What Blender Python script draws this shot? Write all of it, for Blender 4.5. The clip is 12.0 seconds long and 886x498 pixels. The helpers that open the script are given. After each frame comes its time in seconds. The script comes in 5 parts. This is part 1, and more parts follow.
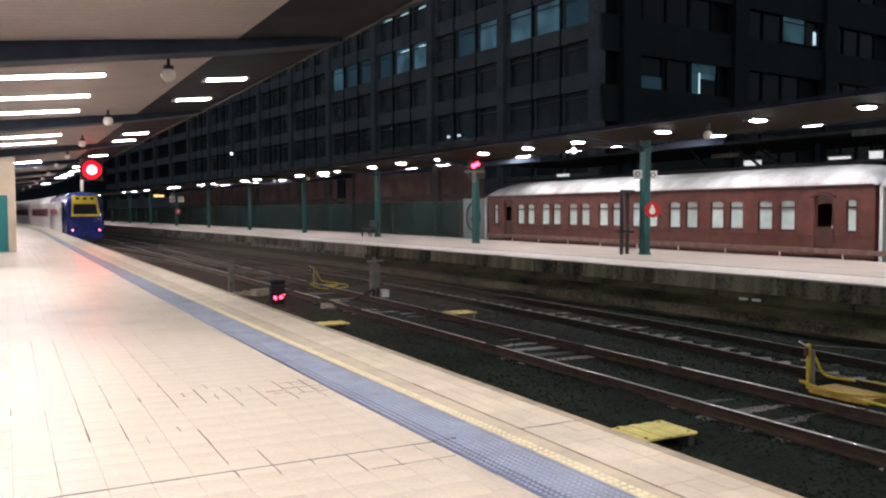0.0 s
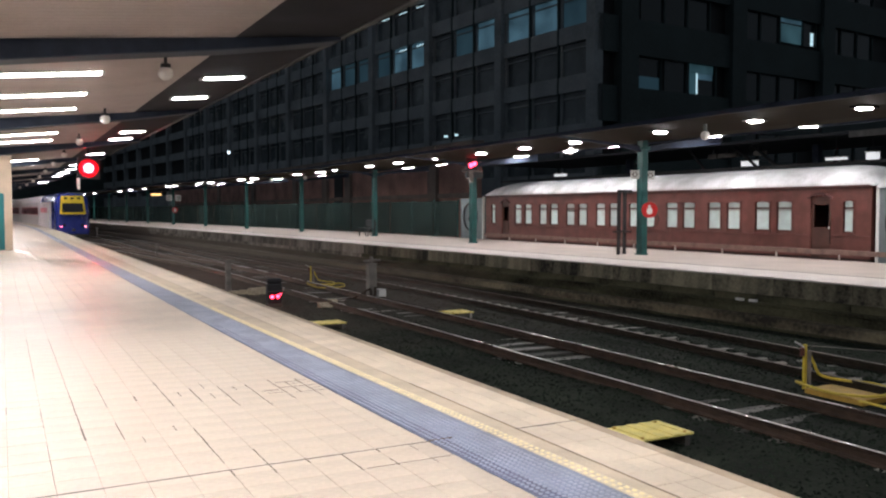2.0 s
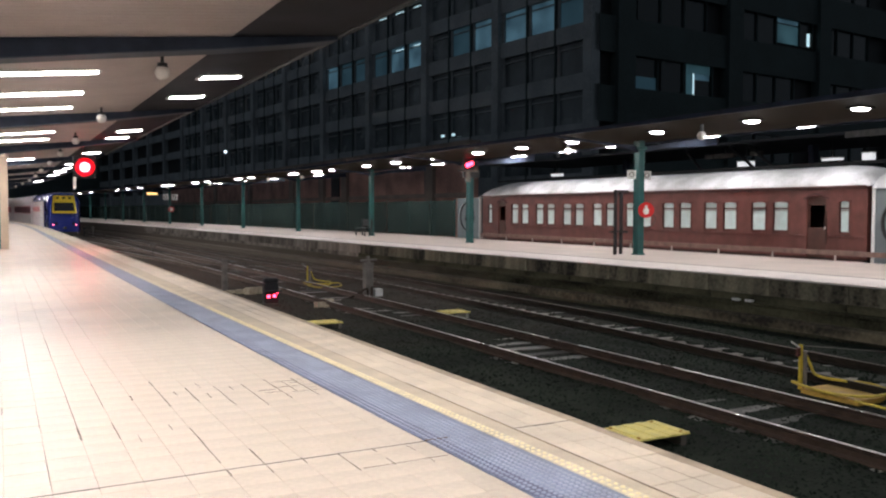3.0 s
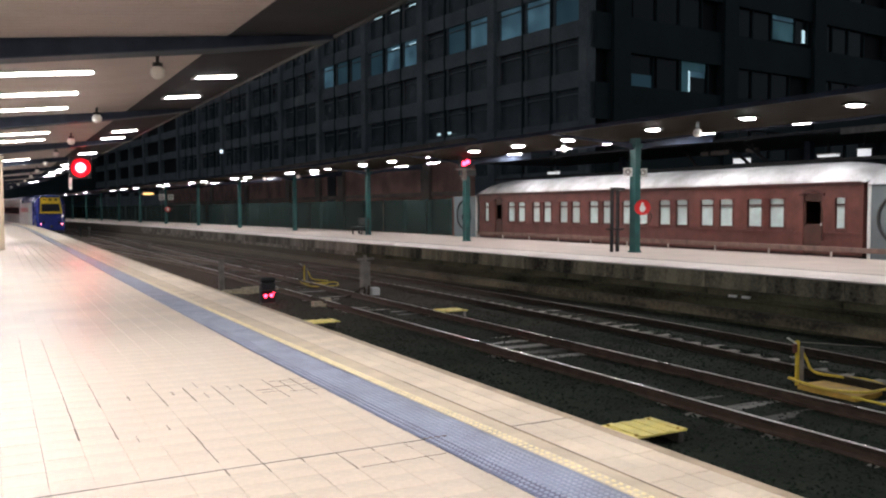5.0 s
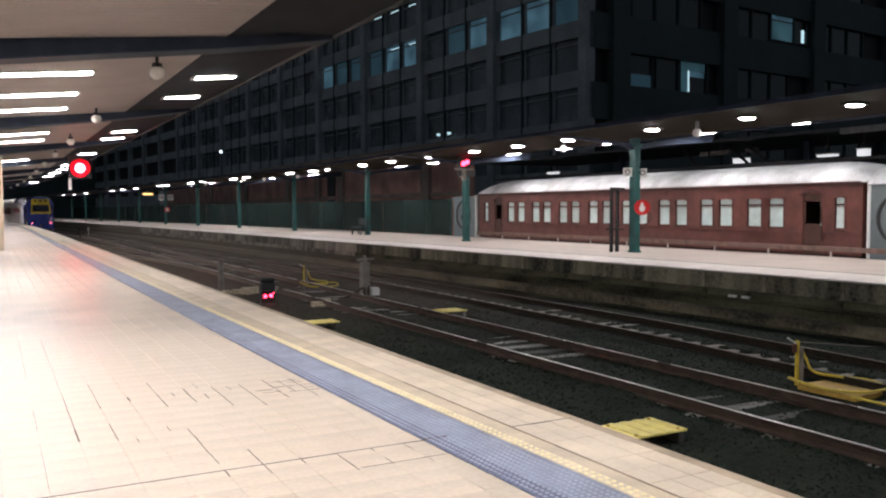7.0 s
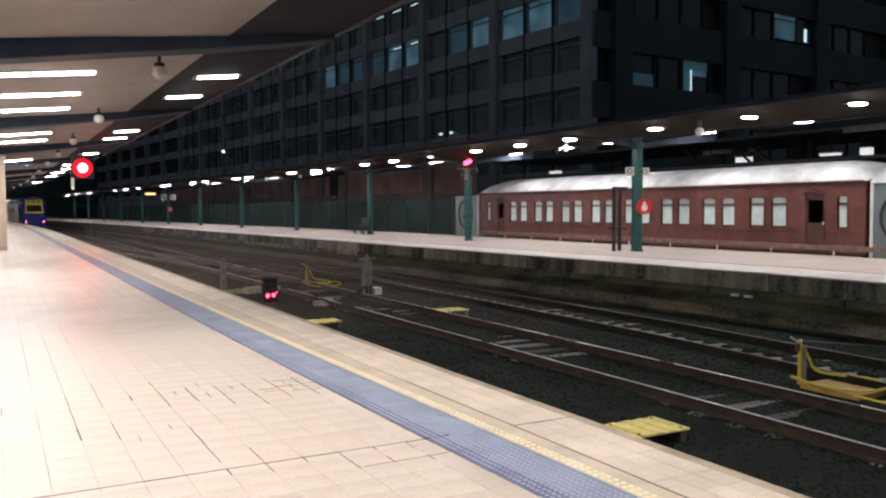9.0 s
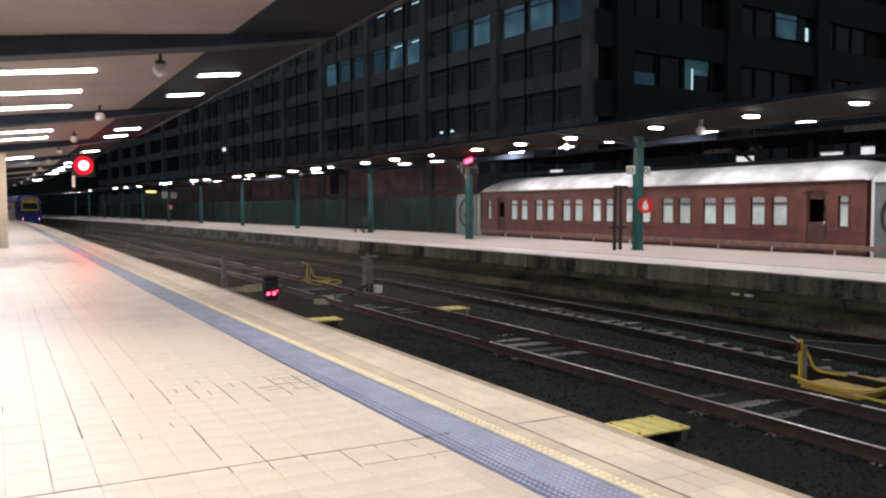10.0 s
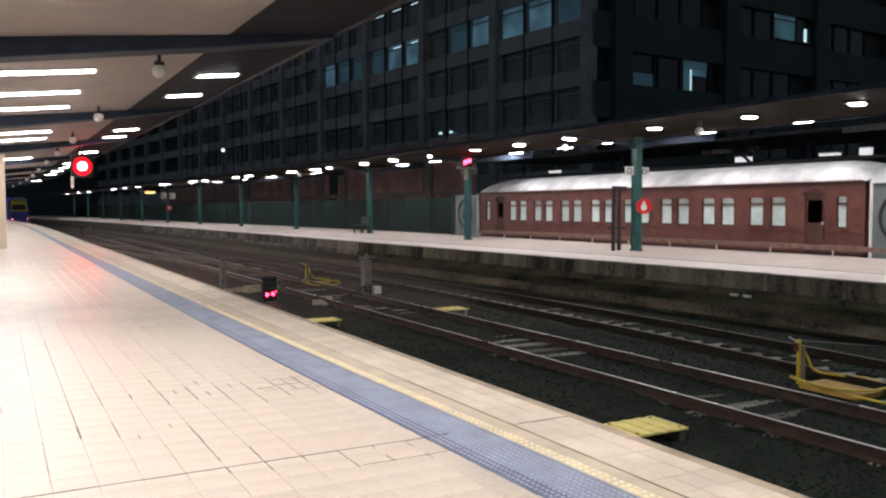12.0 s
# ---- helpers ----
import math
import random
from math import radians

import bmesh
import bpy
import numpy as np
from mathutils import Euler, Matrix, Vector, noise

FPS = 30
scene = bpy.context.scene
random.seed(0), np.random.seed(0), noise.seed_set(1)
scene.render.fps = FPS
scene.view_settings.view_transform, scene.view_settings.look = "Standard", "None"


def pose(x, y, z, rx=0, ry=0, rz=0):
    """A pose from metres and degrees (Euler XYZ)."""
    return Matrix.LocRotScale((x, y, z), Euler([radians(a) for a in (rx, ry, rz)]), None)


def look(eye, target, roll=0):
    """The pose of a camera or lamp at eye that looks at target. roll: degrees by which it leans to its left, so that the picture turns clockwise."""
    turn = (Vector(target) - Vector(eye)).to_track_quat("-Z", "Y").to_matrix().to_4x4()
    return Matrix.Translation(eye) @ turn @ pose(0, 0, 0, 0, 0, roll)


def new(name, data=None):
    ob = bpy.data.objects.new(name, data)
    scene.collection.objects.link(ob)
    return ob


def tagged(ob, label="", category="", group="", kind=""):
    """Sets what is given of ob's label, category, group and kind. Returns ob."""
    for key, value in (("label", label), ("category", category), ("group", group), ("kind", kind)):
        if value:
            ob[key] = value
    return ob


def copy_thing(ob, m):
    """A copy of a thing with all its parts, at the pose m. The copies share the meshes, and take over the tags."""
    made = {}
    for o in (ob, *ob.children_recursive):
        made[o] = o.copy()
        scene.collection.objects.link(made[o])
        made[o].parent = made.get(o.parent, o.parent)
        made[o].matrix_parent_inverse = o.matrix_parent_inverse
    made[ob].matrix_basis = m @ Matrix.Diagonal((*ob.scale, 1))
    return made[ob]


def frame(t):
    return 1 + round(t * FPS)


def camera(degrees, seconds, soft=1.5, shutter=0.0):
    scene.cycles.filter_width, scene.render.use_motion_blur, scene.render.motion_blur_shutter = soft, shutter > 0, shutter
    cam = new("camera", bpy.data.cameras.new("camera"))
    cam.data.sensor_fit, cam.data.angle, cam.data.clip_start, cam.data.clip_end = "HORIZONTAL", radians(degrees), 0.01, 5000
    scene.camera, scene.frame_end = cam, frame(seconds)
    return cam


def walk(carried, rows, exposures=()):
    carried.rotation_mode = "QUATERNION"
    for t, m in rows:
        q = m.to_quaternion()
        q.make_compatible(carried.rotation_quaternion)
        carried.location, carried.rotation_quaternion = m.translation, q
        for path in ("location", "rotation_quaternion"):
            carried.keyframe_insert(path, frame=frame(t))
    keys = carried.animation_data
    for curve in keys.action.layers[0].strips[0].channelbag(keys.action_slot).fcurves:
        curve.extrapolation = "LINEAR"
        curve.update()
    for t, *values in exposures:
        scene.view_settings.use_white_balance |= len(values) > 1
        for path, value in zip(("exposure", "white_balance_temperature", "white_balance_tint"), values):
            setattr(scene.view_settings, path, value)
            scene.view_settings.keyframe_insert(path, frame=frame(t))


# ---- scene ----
EYE = Vector((0.0, 0.0, 1.5))
# seconds, turn to the right of the track, tilt down, lean, drift x, y, z
PATH = [
    (0, 27.642, 2.636, -0.184, -0.004, -0.002, -0.000),
    (0.5, 27.706, 2.596, -0.153, -0.002, -0.003, 0.003),
    (1, 27.786, 2.579, -0.195, -0.003, -0.007, 0.001),
    (1.5, 27.875, 2.553, -0.013, -0.005, -0.000, -0.000),
    (2, 27.834, 2.669, -0.004, -0.000, 0.000, 0.000),
    (2.5, 27.886, 2.669, 0.000, -0.000, 0.000, 0.000),
    (3, 28.061, 2.689, 0.093, -0.001, -0.001, 0.001),
    (5, 28.278, 2.795, -0.226, -0.002, -0.004, 0.002),
    (5.5, 28.230, 2.729, -0.260, 0.001, 0.001, -0.001),
    (6, 28.290, 2.640, -0.344, 0.001, -0.004, 0.002),
    (6.5, 28.408, 2.658, -0.187, -0.003, -0.003, 0.004),
    (7, 28.308, 2.787, -0.272, -0.004, -0.001, 0.004),
    (9, 28.143, 2.820, -0.328, 0.001, 0.001, -0.002),
    (9.5, 28.197, 2.866, -0.185, -0.002, 0.001, -0.003),
    (10, 28.101, 2.924, -0.203, -0.002, 0.003, -0.002),
    (10.5, 28.077, 3.047, -0.084, -0.003, -0.002, 0.002),
    (11, 28.136, 2.941, -0.184, -0.001, 0.001, -0.002),
    (11.5, 28.141, 2.890, -0.205, -0.001, -0.003, -0.003),
    (12, 28.174, 2.874, -0.217, -0.003, -0.010, -0.001)
]


def aim(yaw, tilt, lean, dx, dy, dz):
    eye = EYE + Vector((dx, dy, dz))
    a, b = radians(yaw), radians(tilt)
    way = Vector((math.sin(a) * math.cos(b), math.cos(a) * math.cos(b), -math.sin(b)))
    return look(eye, eye + way, lean)


cam = camera(55.82, 12.0, soft=2.2)
walk(cam, [(r[0], aim(*r[1:])) for r in PATH])

# ---- night sky and exposure ----
world = bpy.data.worlds.new("night_sky")
scene.world = world
world.use_nodes = True
world.node_tree.nodes["Background"].inputs["Color"].default_value = (0.46, 0.54, 0.64, 1)
world.node_tree.nodes["Background"].inputs["Strength"].default_value = 0.056
scene.view_settings.exposure = 1.75
TUBE, LAMP = 15.7, 58.0


# ---- materials ----
def mat(name, col, rough=0.6, metal=0.0, var=0.25, scale=2.0, bump=0.15, fine=60.0, emit=0.0, col2=None, spec=0.5, rand=0.0, coat=0.0, stretch=None):
    m = bpy.data.materials.new(name)
    m.use_nodes = True
    nt = m.node_tree
    b = nt.nodes["Principled BSDF"]
    b.inputs["Roughness"].default_value = rough
    b.inputs["Metallic"].default_value = metal
    b.inputs["Specular IOR Level"].default_value = spec
    b.inputs["Coat Weight"].default_value = coat
    if emit:
        b.inputs["Base Color"].default_value = (*col, 1)
        b.inputs["Emission Color"].default_value = (*col, 1)
        b.inputs["Emission Strength"].default_value = emit
        return m
    tc = nt.nodes.new("ShaderNodeTexCoord")
    n1 = nt.nodes.new("ShaderNodeTexNoise")
    n1.inputs["Scale"].default_value, n1.inputs["Detail"].default_value = scale, 6
    n2 = nt.nodes.new("ShaderNodeTexNoise")
    n2.inputs["Scale"].default_value, n2.inputs["Detail"].default_value = fine, 3
    mp = nt.nodes.new("ShaderNodeMapping")
    mp.inputs["Scale"].default_value = stretch or (1, 1, 1)
    nt.links.new(tc.outputs["Object"], mp.inputs["Vector"])
    nt.links.new(mp.outputs["Vector"], n1.inputs["Vector"])
    nt.links.new(tc.outputs["Object"], n2.inputs["Vector"])
    ramp = nt.nodes.new("ShaderNodeValToRGB")
    c2 = col2 or [min(1, c * (1 + var)) for c in col]
    ramp.color_ramp.elements[0].position, ramp.color_ramp.elements[1].position = 0.32, 0.68
    ramp.color_ramp.elements[0].color = (*[c * (1 - var) for c in col], 1)
    ramp.color_ramp.elements[1].color = (*c2, 1)
    mixv = nt.nodes.new("ShaderNodeMath")
    mixv.operation = "MULTIPLY_ADD"
    mixv.inputs[1].default_value = 0.35
    nt.links.new(n2.outputs["Fac"], mixv.inputs[0])
    low = nt.nodes.new("ShaderNodeMath")
    low.operation = "MULTIPLY_ADD"
    low.inputs[1].default_value, low.inputs[2].default_value = 0.9, -0.125
    nt.links.new(n1.outputs["Fac"], low.inputs[0])
    nt.links.new(low.outputs[0], mixv.inputs[2])
    last = mixv.outputs[0]
    if rand:
        info = nt.nodes.new("ShaderNodeObjectInfo")
        geo = nt.nodes.new("ShaderNodeNewGeometry")
        add = nt.nodes.new("ShaderNodeMath")
        add.operation = "ADD"
        nt.links.new(info.outputs["Random"], add.inputs[0])
        nt.links.new(geo.outputs["Random Per Island"], add.inputs[1])
        fr = nt.nodes.new("ShaderNodeMath")
        fr.operation = "FRACT"
        nt.links.new(add.outputs[0], fr.inputs[0])
        ma = nt.nodes.new("ShaderNodeMath")
        ma.operation = "MULTIPLY_ADD"
        ma.inputs[1].default_value = rand
        nt.links.new(fr.outputs[0], ma.inputs[0])
        nt.links.new(last, ma.inputs[2])
        sub = nt.nodes.new("ShaderNodeMath")
        sub.operation = "SUBTRACT"
        sub.inputs[1].default_value = rand / 2
        nt.links.new(ma.outputs[0], sub.inputs[0])
        last = sub.outputs[0]
    nt.links.new(last, ramp.inputs["Fac"])
    nt.links.new(ramp.outputs["Color"], b.inputs["Base Color"])
    rr = nt.nodes.new("ShaderNodeMapRange")
    rr.inputs["To Min"].default_value, rr.inputs["To Max"].default_value = max(0.03, rough - 0.12), min(1, rough + 0.12)
    nt.links.new(n1.outputs["Fac"], rr.inputs["Value"])
    nt.links.new(rr.outputs["Result"], b.inputs["Roughness"])
    if bump:
        bp = nt.nodes.new("ShaderNodeBump")
        bp.inputs["Strength"].default_value, bp.inputs["Distance"].default_value = bump, 0.01
        nt.links.new(n2.outputs["Fac"], bp.inputs["Height"])
        nt.links.new(bp.outputs["Normal"], b.inputs["Normal"])
    return m


M_TILE = mat("cream_tile", (0.56, 0.475, 0.385), 0.42, var=0.17, scale=0.9, fine=25, bump=0.05, rand=0.05)
M_JOINT = mat("brown_joint", (0.19, 0.14, 0.10), 0.9, var=0.4, scale=3)
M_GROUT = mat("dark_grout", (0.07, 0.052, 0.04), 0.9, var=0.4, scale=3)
M_SLAB = mat("worn_platform_paving", (0.56, 0.475, 0.395), 0.5, var=0.14, scale=0.8, fine=12, bump=0.05)
M_COPING = mat("cream_coping", (0.62, 0.53, 0.42), 0.5, var=0.16, scale=1.4, fine=30, bump=0.06, rand=0.14)
M_BLUE = mat("blue_tactile", (0.205, 0.23, 0.315), 0.5, var=0.25, scale=2.5, fine=40, bump=0.1)
M_YELLOW_LINE = mat("yellow_line_paint", (0.60, 0.52, 0.37), 0.55, var=0.2, scale=5)
M_PAVE2 = mat("pale_pink_paving", (0.53, 0.445, 0.395), 0.55, var=0.14, scale=0.7, fine=10, bump=0.05)
M_EDGE2 = mat("white_edge_paint", (0.66, 0.60, 0.56), 0.55, var=0.12, scale=1.5)
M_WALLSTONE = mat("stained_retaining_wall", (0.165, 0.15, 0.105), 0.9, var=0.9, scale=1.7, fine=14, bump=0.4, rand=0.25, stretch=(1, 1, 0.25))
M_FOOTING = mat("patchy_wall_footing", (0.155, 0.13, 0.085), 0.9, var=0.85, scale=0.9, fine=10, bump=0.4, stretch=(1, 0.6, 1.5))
M_DARKBAND = mat("dark_wall_course", (0.062, 0.060, 0.037), 0.9, spec=0.2, var=0.8, scale=1.1, fine=12, bump=0.4, stretch=(1, 0.5, 2))
# Paler copy of the wall stone: light on the far stretch, in the colour
M_FARSTONE = mat("far_wall_stone", (0.29, 0.25, 0.21), 0.9, var=0.6, scale=1.7, fine=14, bump=0.4, rand=0.3, stretch=(1, 1, 0.25))
M_CONC = mat("dark_concrete", (0.11, 0.10, 0.085), 0.9, var=0.5, scale=1.6, fine=18, bump=0.4)
M_BALLAST = mat("dark_ballast", (0.0145, 0.0185, 0.013), 0.9, spec=0.12, var=0.6, scale=0.9, fine=22, bump=0.8)
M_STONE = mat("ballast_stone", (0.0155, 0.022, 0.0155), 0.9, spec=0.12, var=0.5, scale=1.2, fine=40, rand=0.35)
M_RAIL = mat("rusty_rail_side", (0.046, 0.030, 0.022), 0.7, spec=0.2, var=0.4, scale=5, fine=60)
M_RAILDARK = mat("black_rail", (0.028, 0.022, 0.016), 0.75, spec=0.15, var=0.4, scale=5, fine=60)
M_RAILDULL = mat("dull_rail_head", (0.16, 0.13, 0.11), 0.5, metal=0.4, var=0.3, scale=1.5, bump=0.02)
M_RAILTOP = mat("worn_rail_head", (0.80, 0.77, 0.75), 0.30, metal=0.85, var=0.15, scale=0.5, bump=0.015)
M_SLEEPERPALE = mat("pale_concrete_sleeper", (0.19, 0.178, 0.16), 0.85, var=0.4, scale=3.5, fine=30, rand=0.3)
M_SLEEPER = mat("weathered_sleeper", (0.205, 0.195, 0.18), 0.85, var=0.55, scale=3.5, fine=30, rand=0.8)
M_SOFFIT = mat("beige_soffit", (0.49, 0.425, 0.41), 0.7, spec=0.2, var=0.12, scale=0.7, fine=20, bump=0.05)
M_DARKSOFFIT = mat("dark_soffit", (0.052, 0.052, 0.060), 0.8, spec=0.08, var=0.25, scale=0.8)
M_BEAM = mat("blue_black_steel", (0.034, 0.044, 0.068), 0.7, spec=0.2, var=0.3, scale=2)
# Paler than the girder: light caught by the underside is in the colour
M_FLANGE = mat("lit_blue_flange", (0.065, 0.078, 0.105), 0.6, spec=0.3, var=0.3, scale=2)
M_GUTTER = mat("dull_grey_gutter", (0.13, 0.135, 0.145), 0.6, var=0.3, scale=1.5)
M_ROOF = mat("dark_roof_sheet", (0.04, 0.042, 0.045), 0.6, var=0.3, scale=0.6)
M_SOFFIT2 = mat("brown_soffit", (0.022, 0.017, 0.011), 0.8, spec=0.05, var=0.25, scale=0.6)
M_TEAL = mat("teal_painted_steel", (0.012, 0.085, 0.082), 0.45, var=0.25, scale=2.5, fine=30, bump=0.08)
M_TEALWALL = mat("teal_panel", (0.01, 0.16, 0.17), 0.5, var=0.12, scale=1.5)
M_BEIGE = mat("beige_render", (0.55, 0.44, 0.33), 0.7, var=0.12, scale=1.5)
M_HOUSING = mat("dark_housing", (0.02, 0.02, 0.022), 0.5, var=0.3, scale=6)
M_WHITEMETAL = mat("white_lamp_housing", (0.6, 0.6, 0.58), 0.4, var=0.1, scale=5)
M_TUBE = mat("lit_tube", (0.985, 0.955, 0.965), emit=TUBE)
M_LAMP = mat("lit_lamp", (1.0, 0.97, 0.97), emit=LAMP)
M_RED = mat("red_signal_lens", (1.0, 0.018, 0.022), emit=42.0)
# Bloom round the signal lens, added as a glowing disc that fades outward
M_REDGLOW = mat("red_glow_disc", (1.0, 0.0, 0.03), emit=2.2)
nt = M_REDGLOW.node_tree
tc, gr, rp = nt.nodes.new("ShaderNodeTexCoord"), nt.nodes.new("ShaderNodeVectorMath"), nt.nodes.new("ShaderNodeMapRange")
gr.operation = "DISTANCE"
gr.inputs[1].default_value = (0.0, -0.03, 3.26)
rp.inputs["From Min"].default_value, rp.inputs["From Max"].default_value = 0.16, 0.37
rp.inputs["To Min"].default_value, rp.inputs["To Max"].default_value = 0.3, 0.004
rp.interpolation_type = "SMOOTHSTEP"
nt.links.new(tc.outputs["Object"], gr.inputs[0])
nt.links.new(gr.outputs["Value"], rp.inputs["Value"])
nt.links.new(rp.outputs["Result"], nt.nodes["Principled BSDF"].inputs["Emission Strength"])
M_PANEL = mat("flat_lit_panel", (1.0, 0.97, 0.97), emit=17.0)
M_WING = mat("small_lit_lamp", (1.0, 0.97, 0.97), emit=70.0)
M_REDDIM = mat("small_red_lens", (1.0, 0.02, 0.05), emit=7.0)
M_GLOBE = mat("milky_globe", (0.78, 0.75, 0.71), 0.25, var=0.08, scale=8, coat=0.4)
M_MAROON = mat("maroon_paint", (0.132, 0.046, 0.038), 0.35, var=0.28, scale=2.2, fine=30, bump=0.06)
M_MAROONDARK = mat("dark_maroon_trim", (0.07, 0.022, 0.02), 0.45, var=0.25, scale=3)
M_SILVERROOF = mat("silver_roof_paint", (0.56, 0.56, 0.575), 0.6, metal=0.0, var=0.28, scale=1.3, fine=16, bump=0.12, spec=0.3)
M_BLIND = mat("pale_window_blind", (0.60, 0.73, 0.72), 0.7, var=0.14, scale=3, rand=0.4)
M_BLACK = mat("black_opening", (0.006, 0.006, 0.007), 0.6, var=0.3)
M_GREYBLUE = mat("grey_blue_panel", (0.155, 0.185, 0.20), 0.5, var=0.15, scale=1.5)
M_WHITE = mat("white_paint", (0.72, 0.72, 0.70), 0.5, var=0.08, scale=5)
M_BRICK = mat("dark_red_brick", (0.33, 0.18, 0.145), 0.85, var=0.4, scale=0.5, fine=8, bump=0.3)
M_BROWNWALL = mat("brown_render", (0.20, 0.155, 0.13), 0.85, var=0.35, scale=0.4, fine=8)
M_FENCE = mat("green_screen_cloth", (0.026, 0.048, 0.045), 0.85, spec=0.08, var=0.35, scale=0.7, fine=12)
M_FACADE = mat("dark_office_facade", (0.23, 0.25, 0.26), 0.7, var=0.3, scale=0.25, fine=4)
# End face and its glass: their darkness is put into the colour
M_ENDFACADE = mat("black_green_facade", (0.035, 0.052, 0.052), 0.7, var=0.3, scale=0.25, fine=4)
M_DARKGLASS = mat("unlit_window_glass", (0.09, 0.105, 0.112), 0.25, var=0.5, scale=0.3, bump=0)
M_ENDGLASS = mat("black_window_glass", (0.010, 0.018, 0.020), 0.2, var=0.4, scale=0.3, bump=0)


def far_tint(m, tint, y0, y1):
    """A paler, browner tint further along: the light there is put into the colour."""
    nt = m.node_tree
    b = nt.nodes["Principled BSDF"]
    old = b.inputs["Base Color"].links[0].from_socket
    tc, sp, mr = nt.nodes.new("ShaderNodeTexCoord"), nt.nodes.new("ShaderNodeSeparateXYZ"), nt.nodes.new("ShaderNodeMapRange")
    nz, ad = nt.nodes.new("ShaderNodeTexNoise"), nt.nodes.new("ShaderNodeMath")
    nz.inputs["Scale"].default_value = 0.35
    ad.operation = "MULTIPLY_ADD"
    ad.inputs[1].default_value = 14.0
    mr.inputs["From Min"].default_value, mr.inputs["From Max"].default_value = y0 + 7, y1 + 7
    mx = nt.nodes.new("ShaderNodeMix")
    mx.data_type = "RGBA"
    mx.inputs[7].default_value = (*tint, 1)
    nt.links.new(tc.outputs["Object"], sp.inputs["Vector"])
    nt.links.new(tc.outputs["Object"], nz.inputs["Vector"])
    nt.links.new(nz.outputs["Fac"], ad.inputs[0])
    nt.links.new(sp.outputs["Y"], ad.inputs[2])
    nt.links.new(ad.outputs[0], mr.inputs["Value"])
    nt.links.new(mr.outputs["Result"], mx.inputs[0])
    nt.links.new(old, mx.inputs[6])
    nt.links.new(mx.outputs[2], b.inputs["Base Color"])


# Ground and rails: browner far along, and brightened in place of light there
far_tint(M_BALLAST, (0.10, 0.077, 0.063), 14, 36)
far_tint(M_STONE, (0.13, 0.10, 0.083), 14, 36)
far_tint(M_RAIL, (0.26, 0.205, 0.175), 18, 38)
far_tint(M_RAILDARK, (0.20, 0.16, 0.135), 18, 36)
# Far wall courses: brightened by colour where lamp light falls short
far_tint(M_DARKBAND, (0.22, 0.185, 0.15), 22, 48)
far_tint(M_FOOTING, (0.28, 0.235, 0.19), 22, 48)


def open_weave(m, share):
    """Cloth with holes: a share of the light goes straight through."""
    nt = m.node_tree
    out, b = nt.nodes["Material Output"], nt.nodes["Principled BSDF"]
    tr, mx = nt.nodes.new("ShaderNodeBsdfTransparent"), nt.nodes.new("ShaderNodeMixShader")
    mx.inputs[0].default_value = share
    nt.links.new(b.outputs[0], mx.inputs[1])
    nt.links.new(tr.outputs[0], mx.inputs[2])
    nt.links.new(mx.outputs[0], out.inputs["Surface"])


open_weave(M_FENCE, 0.3)


def glow(name, col, strength):
    """A lit office window: uneven light from blinds and ceilings inside."""
    m = mat(name, col, emit=strength)
    nt = m.node_tree
    tc, nz, mr = nt.nodes.new("ShaderNodeTexCoord"), nt.nodes.new("ShaderNodeTexNoise"), nt.nodes.new("ShaderNodeMapRange")
    nz.inputs["Scale"].default_value, nz.inputs["Detail"].default_value = 0.5, 1
    mr.inputs["From Min"].default_value, mr.inputs["From Max"].default_value = 0.3, 0.7
    mr.inputs["To Min"].default_value, mr.inputs["To Max"].default_value = strength * 0.35, strength * 1.6
    nt.links.new(tc.outputs["Object"], nz.inputs["Vector"])
    nt.links.new(nz.outputs["Fac"], mr.inputs["Value"])
    nt.links.new(mr.outputs["Result"], nt.nodes["Principled BSDF"].inputs["Emission Strength"])
    return m


M_LIT = glow("lit_office_window", (0.20, 0.42, 0.56), 0.036)
M_LITDIM = glow("dim_office_window", (0.16, 0.36, 0.46), 0.009)
M_LITMID = glow("mid_office_window", (0.18, 0.42, 0.50), 0.022)
M_LITBRIGHT = mat("bright_office_light", (0.55, 0.8, 0.9), emit=0.28)
M_YELLOW = mat("yellow_paint", (0.62, 0.47, 0.05), 0.5, var=0.18, scale=6, fine=50, bump=0.1)
M_BLUESTUD = mat("worn_blue_stud", (0.32, 0.35, 0.44), 0.45, var=0.25, scale=3)
M_TANSTRIP = mat("tan_paving_strip", (0.53, 0.44, 0.32), 0.6, var=0.18, scale=3)
M_GROUTLIGHT = mat("pale_tile_grout", (0.50, 0.425, 0.34), 0.8, var=0.0, scale=0.8, col2=(0.30, 0.25, 0.20))
M_DOOR = mat("brown_maroon_door", (0.075, 0.03, 0.022), 0.45, var=0.25, scale=3)
M_PLATE = mat("pale_yellow_board_paint", (0.82, 0.70, 0.22), 0.5, var=0.15, scale=6, fine=50, bump=0.1)
M_TANEDGE = mat("worn_tan_edge", (0.36, 0.28, 0.195), 0.6, var=0.3, scale=4)
M_BLUEDARK = mat("dark_blue_tactile", (0.095, 0.108, 0.18), 0.5, var=0.25, scale=4, fine=40)
M_TRAY = mat("dull_yellow_tray", (0.50, 0.31, 0.055), 0.6, var=0.25, scale=5)
M_RUBBLE = mat("pale_rubble", (0.42, 0.36, 0.26), 0.85, var=0.3, scale=6)
M_GREYPOST = mat("grey_concrete_post", (0.23, 0.21, 0.19), 0.85, var=0.3, scale=4)
M_REDSIGN = mat("red_sign", (0.60, 0.015, 0.015), 0.4, var=0.06, scale=5)
